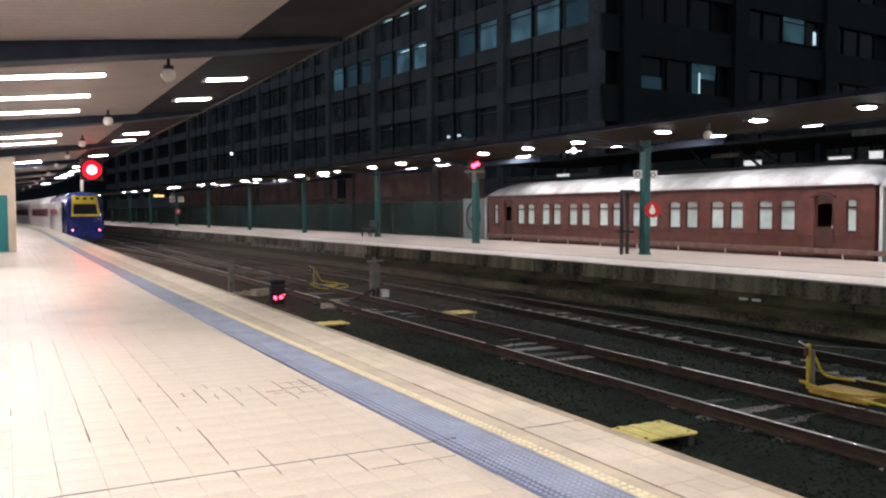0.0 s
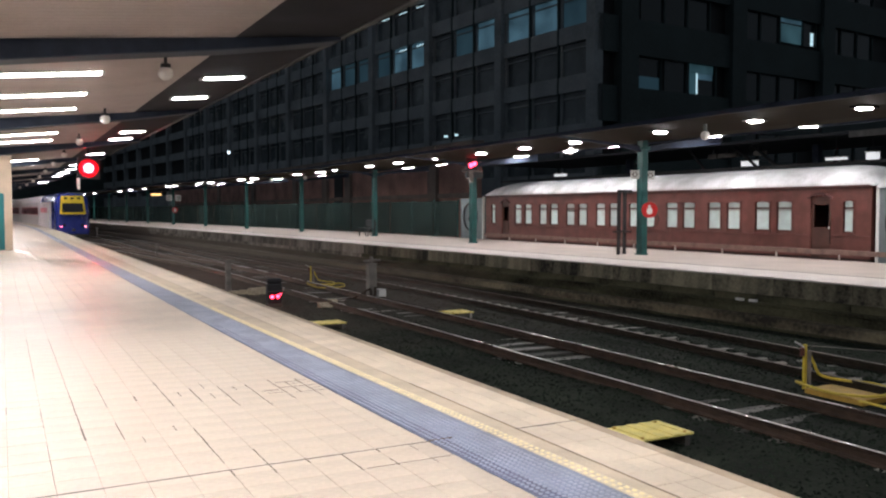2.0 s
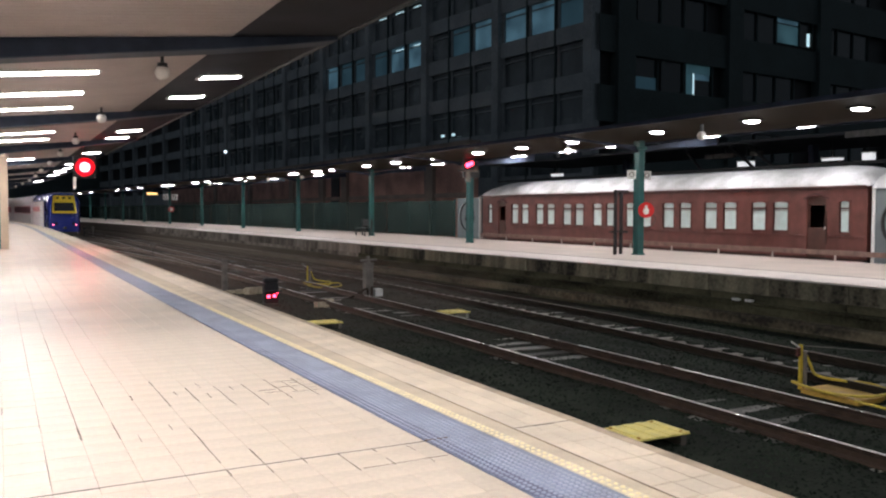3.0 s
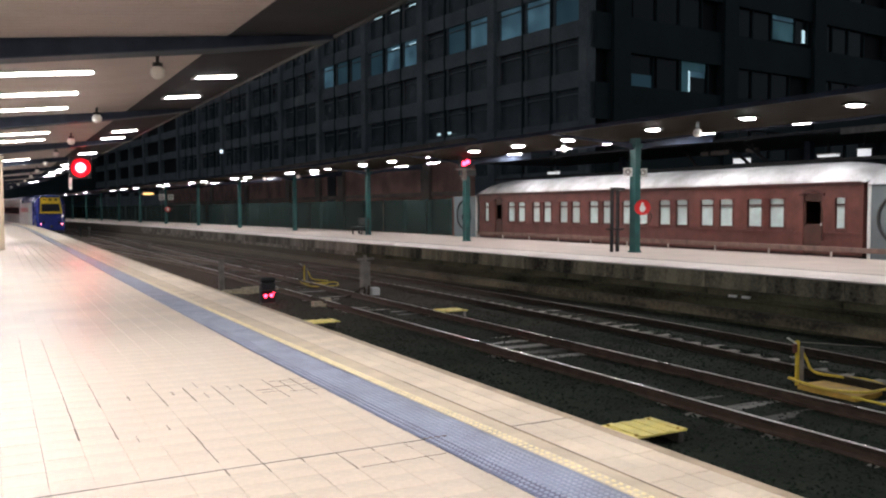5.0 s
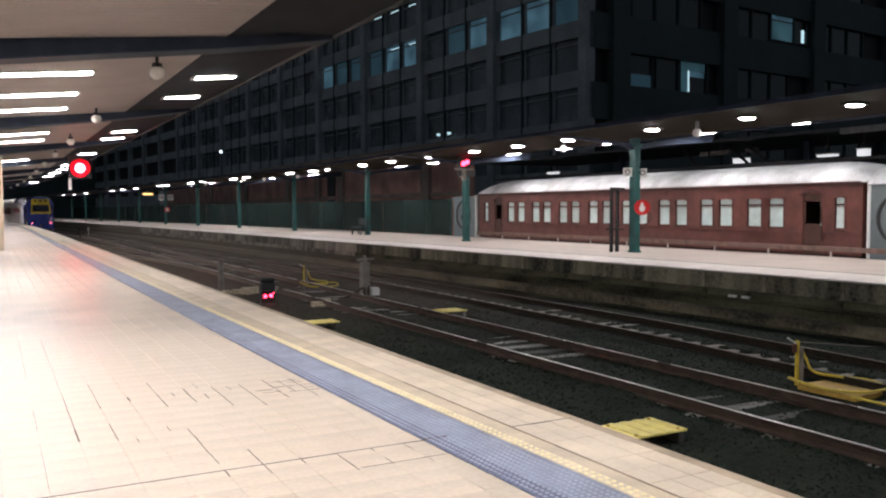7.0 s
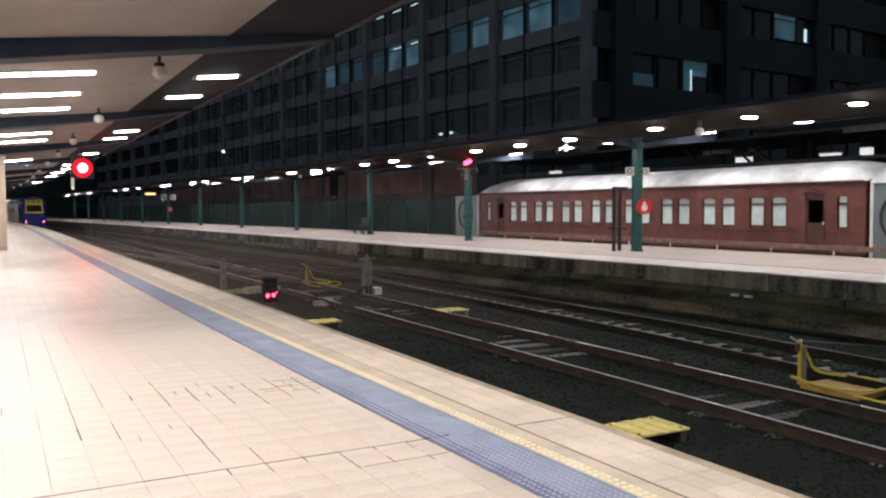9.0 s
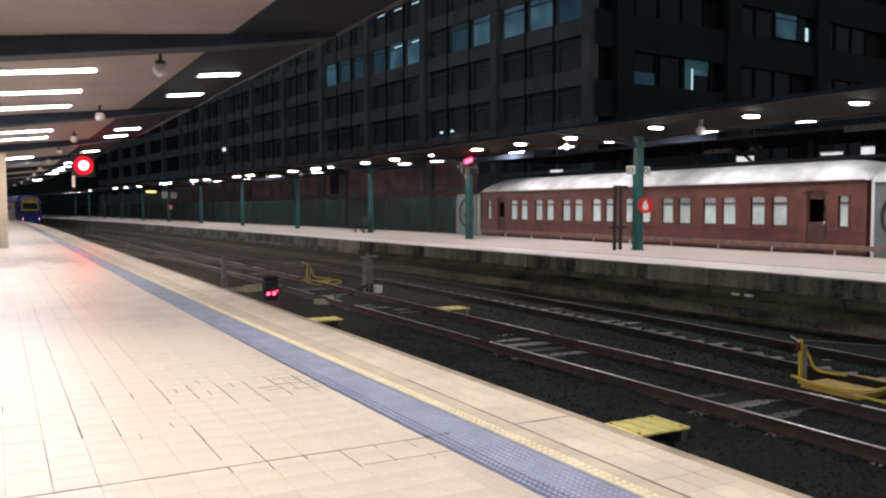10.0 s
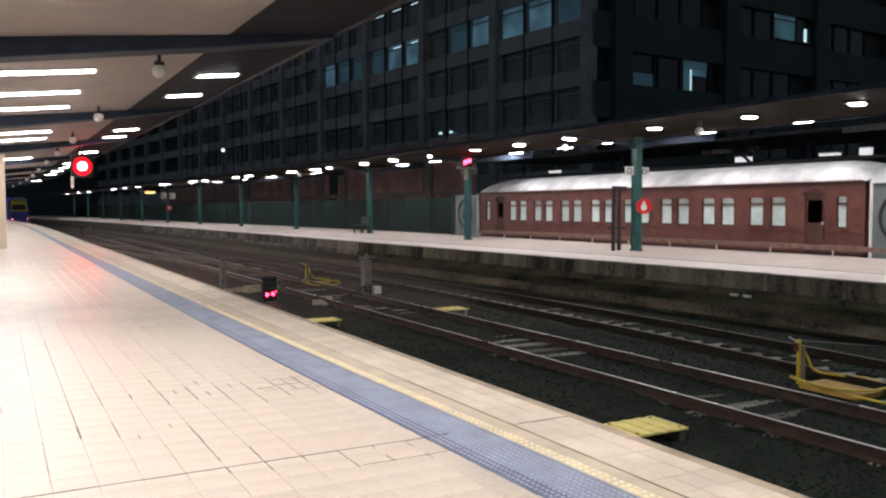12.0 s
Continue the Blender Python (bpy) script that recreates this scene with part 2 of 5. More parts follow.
M_TRAINBLUE = mat("train_blue_paint", (0.018, 0.03, 0.22), 0.25, var=0.08, scale=1.5, coat=0.5)
M_TRAINYELLOW = mat("train_yellow_paint", (0.75, 0.55, 0.04), 0.3, var=0.08, scale=1.5, coat=0.4)
M_STEEL = mat("fluted_stainless_steel", (0.70, 0.66, 0.68), 0.32, metal=0.2, var=0.12, scale=1.2)
M_TRAINWHITE = mat("train_white_paint", (0.80, 0.80, 0.82), 0.3, var=0.08, scale=2)
M_TRAINRED = mat("train_red_stripe", (0.58, 0.11, 0.15), 0.3, var=0.08, scale=2)
M_WINDOW = mat("dark_train_glass", (0.02, 0.02, 0.025), 0.08, var=0.2, bump=0)
M_TAIL = mat("tail_light_lens", (1.0, 0.16, 0.3), emit=3.0)
M_AMBER = mat("amber_display", (1.0, 0.55, 0.2), emit=0.8)
M_TIMBER = mat("worn_timber_rail", (0.19, 0.12, 0.10), 0.75, var=0.3, scale=4)
M_GROUND = mat("dark_yard_ground", (0.03, 0.03, 0.028), 0.95, var=0.5, scale=0.2, fine=6)


# ---- building helpers ----
def part(name, bm, material, parent=None, label=""):
    me = bpy.data.meshes.new(name)
    bm.to_mesh(me)
    bm.free()
    me.materials.append(material)
    ob = new(name, me)
    if parent is not None:
        ob.parent = parent
    return tagged(ob, label)


def mesh_part(name, verts, faces, material, parent=None, label=""):
    me = bpy.data.meshes.new(name)
    me.from_pydata(verts, [], faces)
    me.materials.append(material)
    ob = new(name, me)
    if parent is not None:
        ob.parent = parent
    return tagged(ob, label)


def thing(name, m, label, category, group="", kind=""):
    ob = new(name)
    ob.matrix_basis = m
    return tagged(ob, label, category, group, kind)


def box(bm, x0, x1, y0, y1, z0, z1, bevel=0.0):
    r = bmesh.ops.create_cube(bm, size=1.0, matrix=Matrix.Translation(((x0 + x1) / 2, (y0 + y1) / 2, (z0 + z1) / 2))
                              @ Matrix.Diagonal((abs(x1 - x0), abs(y1 - y0), abs(z1 - z0), 1)))
    if bevel:
        vs = set(r["verts"])
        es = [e for e in bm.edges if e.verts[0] in vs and e.verts[1] in vs]
        bmesh.ops.bevel(bm, geom=es, offset=bevel, segments=2, affect="EDGES", profile=0.5)
    return bm


def boxed(*a, bevel=0.0):
    return box(bmesh.new(), *a, bevel=bevel)


def rod(bm, a, b, r, n=12, r2=None):
    a, b = Vector(a), Vector(b)
    d = b - a
    m = Matrix.Translation((a + b) / 2) @ d.to_track_quat("Z", "Y").to_matrix().to_4x4()
    bmesh.ops.create_cone(bm, cap_ends=True, segments=n, radius1=r, radius2=r if r2 is None else r2, depth=d.length, matrix=m)
    return bm


def ball(bm, c, r, u=16, v=10, sz=1.0):
    bmesh.ops.create_uvsphere(bm, u_segments=u, v_segments=v, radius=r, matrix=Matrix.Translation(c) @ Matrix.Diagonal((1, 1, sz, 1)))
    return bm


def pipe(bm, pts, r, n=8):
    rings = []
    pts = [Vector(p) for p in pts]
    for i, p in enumerate(pts):
        d = (pts[min(i + 1, len(pts) - 1)] - pts[max(i - 1, 0)]).normalized()
        s = d.cross(Vector((0, 0, 1)))
        s = s.normalized() if s.length > 0.05 else Vector((1, 0, 0))
        u = s.cross(d)
        rings.append([bm.verts.new(p + r * (math.cos(k * math.tau / n) * s + math.sin(k * math.tau / n) * u)) for k in range(n)])
    for a, b in zip(rings, rings[1:]):
        for k in range(n):
            bm.faces.new((a[k], a[(k + 1) % n], b[(k + 1) % n], b[k]))
    bm.faces.new(rings[0][::-1])
    bm.faces.new(rings[-1])
    return bm


def slope(pts, n=14):
    """A smooth line through a few points."""
    out = []
    p = [Vector(q) for q in pts]
    p = [2 * p[0] - p[1]] + p + [2 * p[-1] - p[-2]]
    for i in range(1, len(p) - 2):
        for k in range(n):
            t = k / n
            out.append(0.5 * (2 * p[i] + (p[i + 1] - p[i - 1]) * t + (2 * p[i - 1] - 5 * p[i] + 4 * p[i + 1] - p[i + 2]) * t * t
                              + (3 * p[i] - p[i - 1] - 3 * p[i + 1] + p[i + 2]) * t ** 3))
    out.append(p[-2])
    return out


def sweep(bm, line, profile, ys, closed=True):
    """A profile of (x offset, z) carried along the line x(y)."""
    rings = [[bm.verts.new((line(y) + dx, y, z)) for dx, z in profile] for y in ys]
    n = len(profile)
    for a, b in zip(rings, rings[1:]):
        for k in range(n if closed else n - 1):
            bm.faces.new((a[k], b[k], b[(k + 1) % n], a[(k + 1) % n]))
    if closed:
        bm.faces.new(rings[0])
        bm.faces.new(rings[-1][::-1])
    bmesh.ops.recalc_face_normals(bm, faces=bm.faces[:])
    return bm


def steps(a, b, d):
    n = max(1, round((b - a) / d))
    return [a + (b - a) * i / n for i in range(n + 1)]


# ---- plan: lines of the curving platforms and tracks ----
RAIL_Z = -1.03


def edge1(y):
    return 3.65 - 0.000672 * max(0.0, y - 66) ** 2


def edge2(y):
    return 15.2 - 0.052 * max(0.0, y - 13) - 0.0005 * max(0.0, y - 66) ** 2


def mid2(y):
    return 19.0 - 0.0755 * max(0.0, y - 47.5) - 0.0004 * max(0.0, y - 125) ** 2


def back2(y):
    return mid2(y) + 3.0


def track1(y):
    return edge1(y) + 1.68


def track2(y):
    return 8.83 - 0.000672 * max(0.0, y - 66) ** 2


def track3(y):
    near = 1.95 - 0.01 * min(45.0, max(0.0, y - 35))
    return edge2(y) - near - 0.0755 * 3.0 * math.log1p(math.exp(min(40.0, (25.5 - max(6.0, y)) / 3.0)))


def track4(y):
    return mid2(y) + 4.75


def shift1(y):
    return edge1(y) - 3.65


# ---- ground ----
me = bmesh.new()
xs = [-600, -60, -16, 3.4, 15.6, 60, 200, 900]
ys = [-400, -40, 0, 40, 80, 120, 200, 900]
grid = [[me.verts.new((x, y, -1.27)) for x in xs] for y in ys]
for i in range(len(ys) - 1):
    for j in range(len(xs) - 1):
        me.faces.new((grid[i][j], grid[i][j + 1], grid[i + 1][j + 1], grid[i + 1][j]))
tagged(part("ground", me, M_GROUND), "dark railway yard ground reaching to the horizon", "ground", kind="structure")

def bed_z(x, y):
    """Height of the ballast: low between the tracks, heaped over some sleepers."""
    if x < 7.95:
        base = -1.165
    elif x < 11.0:
        # bare sleepers show where the stones have been dug away
        bare = math.exp(-((y - 7.5) / 1.0) ** 2) + 0.75 * math.exp(-((y - 13.0) / 1.3) ** 2) + math.exp(-((y - 4.9) / 0.5) ** 2) if y < 18 else 0.45
        base = -1.168 - 0.05 * bare + 0.03 * noise.noise(Vector((x * 0.6, y * 0.5, 4.0)))
    elif x < track3(y) - 0.75:
        base = -1.16
    elif x < track3(y) + 0.06:
        return -1.26 + 0.008 * noise.noise(Vector((x * 0.9, y * 0.9, 0)))
    else:
        base = -1.175
    return base + 0.02 * noise.noise(Vector((x * 0.9, y * 0.9, 0)))


# ballast bed between the platforms, gently uneven
bm = bmesh.new()
rows_ = []
for y in steps(-6, 170, 0.5):
    r = []
    for k in range(57):
        x = edge1(y) - 0.1 + (edge2(y) + 0.2 - edge1(y)) * k / 56
        r.append(bm.verts.new((x, y, bed_z(x, y))))
    rows_.append(r)
for a, b in zip(rows_, rows_[1:]):
    for k in range(56):
        bm.faces.new((a[k], a[k + 1], b[k + 1], b[k]))
tagged(part("ballast_bed", bm, M_BALLAST), "dark stone ballast bed between the platforms, painted paler far along", "ballast", kind="structure")

# loose ballast stones
rng = np.random.default_rng(3)
octa_v = np.array([(1, 0, 0), (-1, 0, 0), (0, 1, 0), (0, -1, 0), (0, 0, 1), (0, 0, -1)], float)
octa_f = np.array([(0, 2, 4), (2, 1, 4), (1, 3, 4), (3, 0, 4), (2, 0, 5), (1, 2, 5), (3, 1, 5), (0, 3, 5)])
n = 60000
yy = 3 + 42 * rng.random(n) ** 1.5
xx = np.array([edge1(y) + 0.1 for y in yy]) + rng.random(n) * np.array([edge2(y) - edge1(y) - 0.2 for y in yy])
size = 0.016 + 0.02 * rng.random(n)
ang = rng.random(n) * math.tau
v = octa_v[None] * (0.7 + 0.6 * rng.random((n, 6, 1))) * size[:, None, None]
v[:, :, 2] *= 0.75
ca, sa = np.cos(ang)[:, None], np.sin(ang)[:, None]
vx, vy = v[:, :, 0] * ca - v[:, :, 1] * sa, v[:, :, 0] * sa + v[:, :, 1] * ca
zz = np.array([bed_z(a, b) - 0.004 for a, b in zip(xx, yy)])
v = np.stack([vx + xx[:, None], vy + yy[:, None], v[:, :, 2] + zz[:, None]], 2).reshape(-1, 3)
f = (octa_f[None] + 6 * np.arange(n)[:, None, None]).reshape(-1, 3)
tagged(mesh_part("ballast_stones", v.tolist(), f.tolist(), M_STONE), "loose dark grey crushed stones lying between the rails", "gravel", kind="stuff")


# ---- tracks ----
def make_track(line, y0, y1, label, sleepers, half=0.7175, pitch=0.62, timber=M_SLEEPER, steel=M_RAIL, head=M_RAILTOP, lift=0.0, broad=0.115):
    t = thing("railway_track", Matrix(), label, "railway track", "tracks between the platforms")
    for s in (-1, 1):
        c = s * (half + 0.035)
        prof = [(c - 0.07, -0.155), (c - 0.07, -0.135), (c - 0.012, -0.12), (c - 0.012, -0.045), (c - 0.036, -0.03), (c - 0.036, -0.004),
                (c + 0.036, -0.004), (c + 0.036, -0.03), (c + 0.012, -0.045), (c + 0.012, -0.12), (c + 0.07, -0.135), (c + 0.07, -0.155)]
        r = part("rail", sweep(bmesh.new(), line, [(a, RAIL_Z + b) for a, b in prof], steps(y0, y1, 2.0)), steel, t)
        part("rail_head", sweep(bmesh.new(), line, [(c - 0.022, RAIL_Z - 0.006), (c - 0.022, RAIL_Z), (c + 0.022, RAIL_Z), (c + 0.022, RAIL_Z - 0.006)],
                                steps(y0, y1, 2.0)), head, r, "worn running surface")
    if sleepers:
        bm = boxed(-1.22, 1.22, -broad, broad, -0.11, 0.0, bevel=0.012)
        first = part("sleeper", bm, timber, t)
        ys_ = steps(sleepers[0], sleepers[1], pitch)
        for i, y in enumerate(ys_):
            o = first if i == 0 else new("sleeper", first.data)
            o.parent = t
            o.location = (line(y) + random.uniform(-0.04, 0.04), y + random.uniform(-0.03, 0.03), RAIL_Z - 0.158 + lift + random.uniform(-0.012, 0.004))
            o.rotation_euler = (0, 0, random.uniform(-0.02, 0.02) - math.atan((line(y - 0.5) - line(y + 0.5))) * -1)
    return t


make_track(track1, -6, 190, "rusty rails on sleepers beside the cream platform edge", (2, 66))
make_track(track2, -6, 150, "rusty rails with bright worn heads on weathered sleepers", (3, 78))
make_track(track3, -6, 170, "dark rails on sleepers below the opposite retaining wall", (3, 80), pitch=0.51, timber=M_SLEEPERPALE, steel=M_RAILDARK, head=M_RAILDULL, lift=0.008, broad=0.085)
make_track(lambda y: track1(y) + (track2(y) - track1(y)) * (lambda u: u * u * (3 - 2 * u))(min(1, max(0, (78 - y) / 46))), 32, 78, "rusty crossover rails between two tracks", None)
make_track(track4, -6, 60, "dark rails under the maroon railway carriage", None)


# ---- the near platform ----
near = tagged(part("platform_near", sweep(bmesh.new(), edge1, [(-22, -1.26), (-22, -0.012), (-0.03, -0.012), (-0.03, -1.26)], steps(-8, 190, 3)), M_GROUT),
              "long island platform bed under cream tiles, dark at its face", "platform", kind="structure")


def blue_left(y):
    return 2.34 + 0.13 * math.exp(-max(0, y - 3) / 5) + shift1(y)


def blue_right(y):
    return 2.64 + 0.25 * math.exp(-max(0, y - 3.4) / 14) + shift1(y)


def ribbon(a, b, z, ys):
    bm = bmesh.new()
    ring = [[bm.verts.new(p) for p in ((a(y), y, z - 0.012), (a(y), y, z), (b(y), y, z), (b(y), y, z - 0.012))] for y in ys]
    for p, q in zip(ring, ring[1:]):
        for k in range(3):
            bm.faces.new((p[k], q[k], q[k + 1], p[k + 1]))
    bmesh.ops.recalc_face_normals(bm, faces=bm.faces[:])
    return bm


YS = steps(-8, 190, 1.0)
strip = part("tactile_strip", ribbon(blue_left, blue_right, 0.002, YS), M_BLUE, near, "worn blue tactile warning strip")
part("tactile_strip_dark", ribbon(lambda y: blue_left(y) + 0.002, lambda y: blue_left(y) + 0.125 - 0.04 * noise.noise(Vector((0, y * 0.8, 7))), 0.0035, steps(-8, 11, 0.25)), M_BLUEDARK, near, "darker side of the blue strip")
part("yellow_line", ribbon(lambda y: blue_right(y) + 0.012, lambda y: blue_right(y) + 0.105, 0.002, YS), M_YELLOW_LINE, near, "faded yellow safety line")
# distant paving past the laid tiles
TILE_END = 46.0
part("paving", ribbon(lambda y: -21.9 + shift1(y), lambda y: blue_left(y) - 0.012, 0.0, steps(TILE_END, 190, 2)), M_SLAB, near, "cream paving far along the platform")
part("coping", ribbon(lambda y: blue_right(y) + 0.107, lambda y: edge1(y), 0.0, steps(TILE_END, 190, 2)), M_COPING, near, "cream coping far along the platform")
part("tile_bedding", ribbon(lambda y: -3.1, lambda y: blue_left(y) - 0.012, -0.0045, steps(-8, TILE_END, 1)), M_GROUTLIGHT, near, "pale grout between the tiles")
part("coping_bedding", ribbon(lambda y: blue_right(y) + 0.107, lambda y: edge1(y) - 0.09, -0.003, steps(-8, TILE_END, 1)), M_TANEDGE, near, "tan bedding between the coping tiles")
part("coping_joint", ribbon(lambda y: 3.097, lambda y: 3.109, 0.0006, steps(-8, 6.5, 0.5)), M_JOINT, near, "dark joint beside the coping tiles")
part("tan_strip", ribbon(lambda y: blue_right(y) + 0.108, lambda y: 3.092, 0.0, steps(-8, TILE_END, 1)), M_TANSTRIP, near, "tan strip beside the yellow line")
part("paving", ribbon(lambda y: -21.9, lambda y: -2.962, 0.0, steps(-8, TILE_END - 0.02, 2)), M_SLAB, near, "cream paving away from the track")

# ---- opposite platform ----
far = tagged(part("platform_opposite", sweep(bmesh.new(), edge2, [(0.12, -1.26), (0.12, -0.07), (0.06, -0.035), (-0.02, -0.03), (-0.02, 0.0), (0.0, 0.004), (1.75, 0.004), (1.752, 0.0)]
                                             + [(1.8, 0.0), (1.8, -1.26)], steps(-8, 190, 3)), M_EDGE2), "pale painted platform edge over a stained wall", "platform edge", kind="structure")
bm = bmesh.new()
ring = [[bm.verts.new((x, y, z)) for x, z in ((edge2(y) + 1.8, -1.26), (edge2(y) + 1.8, 0), (back2(y), 0), (back2(y), -1.26))] for y in steps(-8, 190, 2)]
for p, q in zip(ring, ring[1:]):
    for k in range(3):
        bm.faces.new((p[k], q[k], q[k + 1], p[k + 1]))
bmesh.ops.recalc_face_normals(bm, faces=bm.faces[:])
part("paving", bm, M_PAVE2, far, "pale pinkish platform paving")
part("edge_groove", ribbon(lambda y: edge2(y) + 1.745, lambda y: edge2(y) + 1.84, 0.007, steps(-8, 190, 2)), M_CONC, far, "thin dark groove behind the edge")


# ---- the near canopy: a soffit that rises towards the track ----
def under(x):
    return 3.87 + 0.1 * x


CY = steps(-8, 190, 2)
canopy = tagged(part("ceiling_near", sweep(bmesh.new(), shift1, [(-9.7, 4.2), (-3.2, 3.55), (3.3, 4.2), (3.3, 4.34), (-3.2, 3.69), (-9.7, 4.34)], CY), M_SOFFIT),
                "beige sheet soffit of the platform canopy", "canopy", kind="structure")
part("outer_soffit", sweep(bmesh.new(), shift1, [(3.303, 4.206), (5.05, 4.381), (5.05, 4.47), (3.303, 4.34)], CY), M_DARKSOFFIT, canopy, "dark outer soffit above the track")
part("roof_edge", sweep(bmesh.new(), shift1, [(5.05, 4.36), (5.16, 4.37), (5.16, 4.62), (5.05, 4.61)], CY), M_GUTTER, canopy, "dull grey gutter along the canopy edge")
part("roof_sheet", sweep(bmesh.new(), shift1, [(-9.7, 4.36), (-3.2, 3.72), (3.3, 4.37), (5.05, 4.55), (5.05, 4.6), (-3.2, 3.78), (-9.7, 4.42)], CY), M_ROOF, canopy)
# fine ribs of the soffit sheet
vs, fs = [], []
for y in np.arange(3.0, 40.0, 0.2):
    k = len(vs)
    for x in (-3.1, 3.28):
        z = under(x)
        vs += [(x, y, z + 0.004), (x, y + 0.012, z - 0.007), (x, y + 0.024, z + 0.004)]
    fs += [(k, k + 1, k + 4, k + 3), (k + 1, k + 2, k + 5, k + 4)]
tagged(mesh_part("soffit_rib", vs, fs, M_SOFFIT, canopy), kind="stuff")

BEAMS = [2.2 + 11.3 * i for i in range(14)]


def make_beam(y):
    b = thing("canopy_beam", pose(shift1(y), y, 0), "blue-black painted steel canopy beam rising to the track side", "beam", "canopy beams")
    bm = bmesh.new()
    prof = [(-3.2, -0.31), (0.0, -0.29), (1.54, -0.235), (3.1, -0.19), (4.15, -0.13), (5.05, -0.06)]
    rings = [[bm.verts.new((x, q, under(x) + dz)) for q, dz in ((-0.3, -0.004), (-0.3, d), (0.12, d), (0.12, -0.004))] for x, d in prof]
    for p, q in zip(rings, rings[1:]):
        for i in range(4):
            bm.faces.new((p[i], q[i], q[(i + 1) % 4], p[(i + 1) % 4]))
    bm.faces.new(rings[0])
    bm.faces.new(rings[-1][::-1])
    bmesh.ops.recalc_face_normals(bm, faces=bm.faces[:])
    part("girder", bm, M_BEAM, b)
    bm = bmesh.new()
    rings = [[bm.verts.new((x, q, under(x) + d + dz)) for q, dz in ((-0.34, 0.004), (-0.34, -0.014), (0.16, -0.014), (0.16, 0.004))] for x, d in prof]
    for p, q in zip(rings, rings[1:]):
        for i in range(4):
            bm.faces.new((p[i], q[i], q[(i + 1) % 4], p[(i + 1) % 4]))
    bm.faces.new(rings[0])
    bm.faces.new(rings[-1][::-1])
    bmesh.ops.recalc_face_normals(bm, faces=bm.faces[:])
    part("flange", bm, M_FLANGE, b, "bottom flange, paler blue-grey for the light it catches")
    part("post", boxed(-3.36, -3.04, -0.16, 0.16, 0.0, 3.54, bevel=0.02), M_TEAL, b, "teal painted steel post")
    part("post_base", boxed(-3.45, -2.95, -0.25, 0.25, 0.0, 0.05, bevel=0.01), M_TEAL, b)
    return b


for y in BEAMS:
    make_beam(y)


def make_tube(x0, x1, y, group, r=0.06):
    """A batten lamp that follows the slope of the soffit."""
    L = math.hypot(x1 - x0, under(x1) - under(x0))
    xm = (x0 + x1) / 2
    t = thing("fluorescent_lamp", pose(xm + shift1(y), y, under(xm) - 0.004, 0, -math.degrees(math.atan(0.1)), 0),
              "lit white fluorescent batten lamp under the canopy", "ceiling lamp", group)
    part("housing", boxed(-L / 2, L / 2, -0.17, 0.17, -0.03, 0.0, bevel=0.006), M_WHITEMETAL, t, "white enamelled housing")
    bm = bmesh.new()
    q_ = L / 2 - 0.03
    v8 = [bm.verts.new(p) for s in (-q_, q_) for p in ((s, -0.14, -0.031), (s, 0.14, -0.031), (s, 0.11, -0.05), (s, -0.11, -0.05))]
    for f4 in ((0, 1, 2, 3), (7, 6, 5, 4), (0, 4, 5, 1), (1, 5, 6, 2), (2, 6, 7, 3), (3, 7, 4, 0)):
        bm.faces.new([v8[i] for i in f4])
    bmesh.ops.recalc_face_normals(bm, faces=bm.faces[:])
    part("diffuser", bm, M_TUBE, t, "glowing prismatic diffuser")
    for s in (-1, 1):
        part("end_cap", boxed(s * L / 2 - 0.03, s * L / 2 + 0.03, -0.18, 0.18, -0.06, -0.02, bevel=0.006), M_WHITEMETAL, t)
    return t


TUBES = [0.6, 3.6, 6.6, 9.5, 16.56, 19.63, 22.6, 29.95, 33.1, 36.4, 46.2, 49.0, 52.0, 59, 62, 73, 76, 87, 90, 101, 104, 115, 127, 138, 150, 162, 174]
for y in TUBES:
    make_tube(-1.0, 1.70, y, "canopy tubes")
for y in (0.5, 3.2, 6.0, 8.8, 17.7, 21.2, 31.3, 34.6, 44.5, 50.0, 56.0, 62, 68, 75, 83, 92, 104, 116, 128, 140, 152, 164):
    make_tube(3.72, 4.58, y, "outer canopy tubes")


def make_globe(x, y, z):
    g = thing("globe_camera", pose(x + shift1(y), y, z), "milky white globe hanging under the canopy from a dark stem", "globe", "hanging globes")
    part("globe", ball(bmesh.new(), (0, 0, 0), 0.125), M_GLOBE, g)
    part("collar", rod(bmesh.new(), (0, 0, 0.09), (0, 0, 0.16), 0.085, 14), M_HOUSING, g, "dark collar")
    part("stem", rod(bmesh.new(), (0, 0, 0.15), (0, 0, 0.30), 0.03, 8), M_HOUSING, g)
    return g


make_globe(2.54, 14.95, 3.83)
for y in (23.2, 31.2, 38.9, 47.0, 56, 65, 75, 86, 97):
    make_globe(2.42, y, 3.83)


# ---- kiosk wall at the end of the stairs ----
k = thing("stair_enclosure", pose(0.38, 35.2, 0), "beige rendered enclosure with a teal panel on its face", "enclosure")
part("wall", boxed(-3.2, 0, 0, 9.0, 0, 3.42, bevel=0.02), M_BEIGE, k)
part("panel", boxed(-2.9, -0.27, -0.03, 0.02, 0.02, 2.12, bevel=0.01), M_TEALWALL, k, "teal painted panel")
part("cap", boxed(-3.2, 0.03, -0.03, 9.0, 3.42, 3.50), M_BEIGE, k)

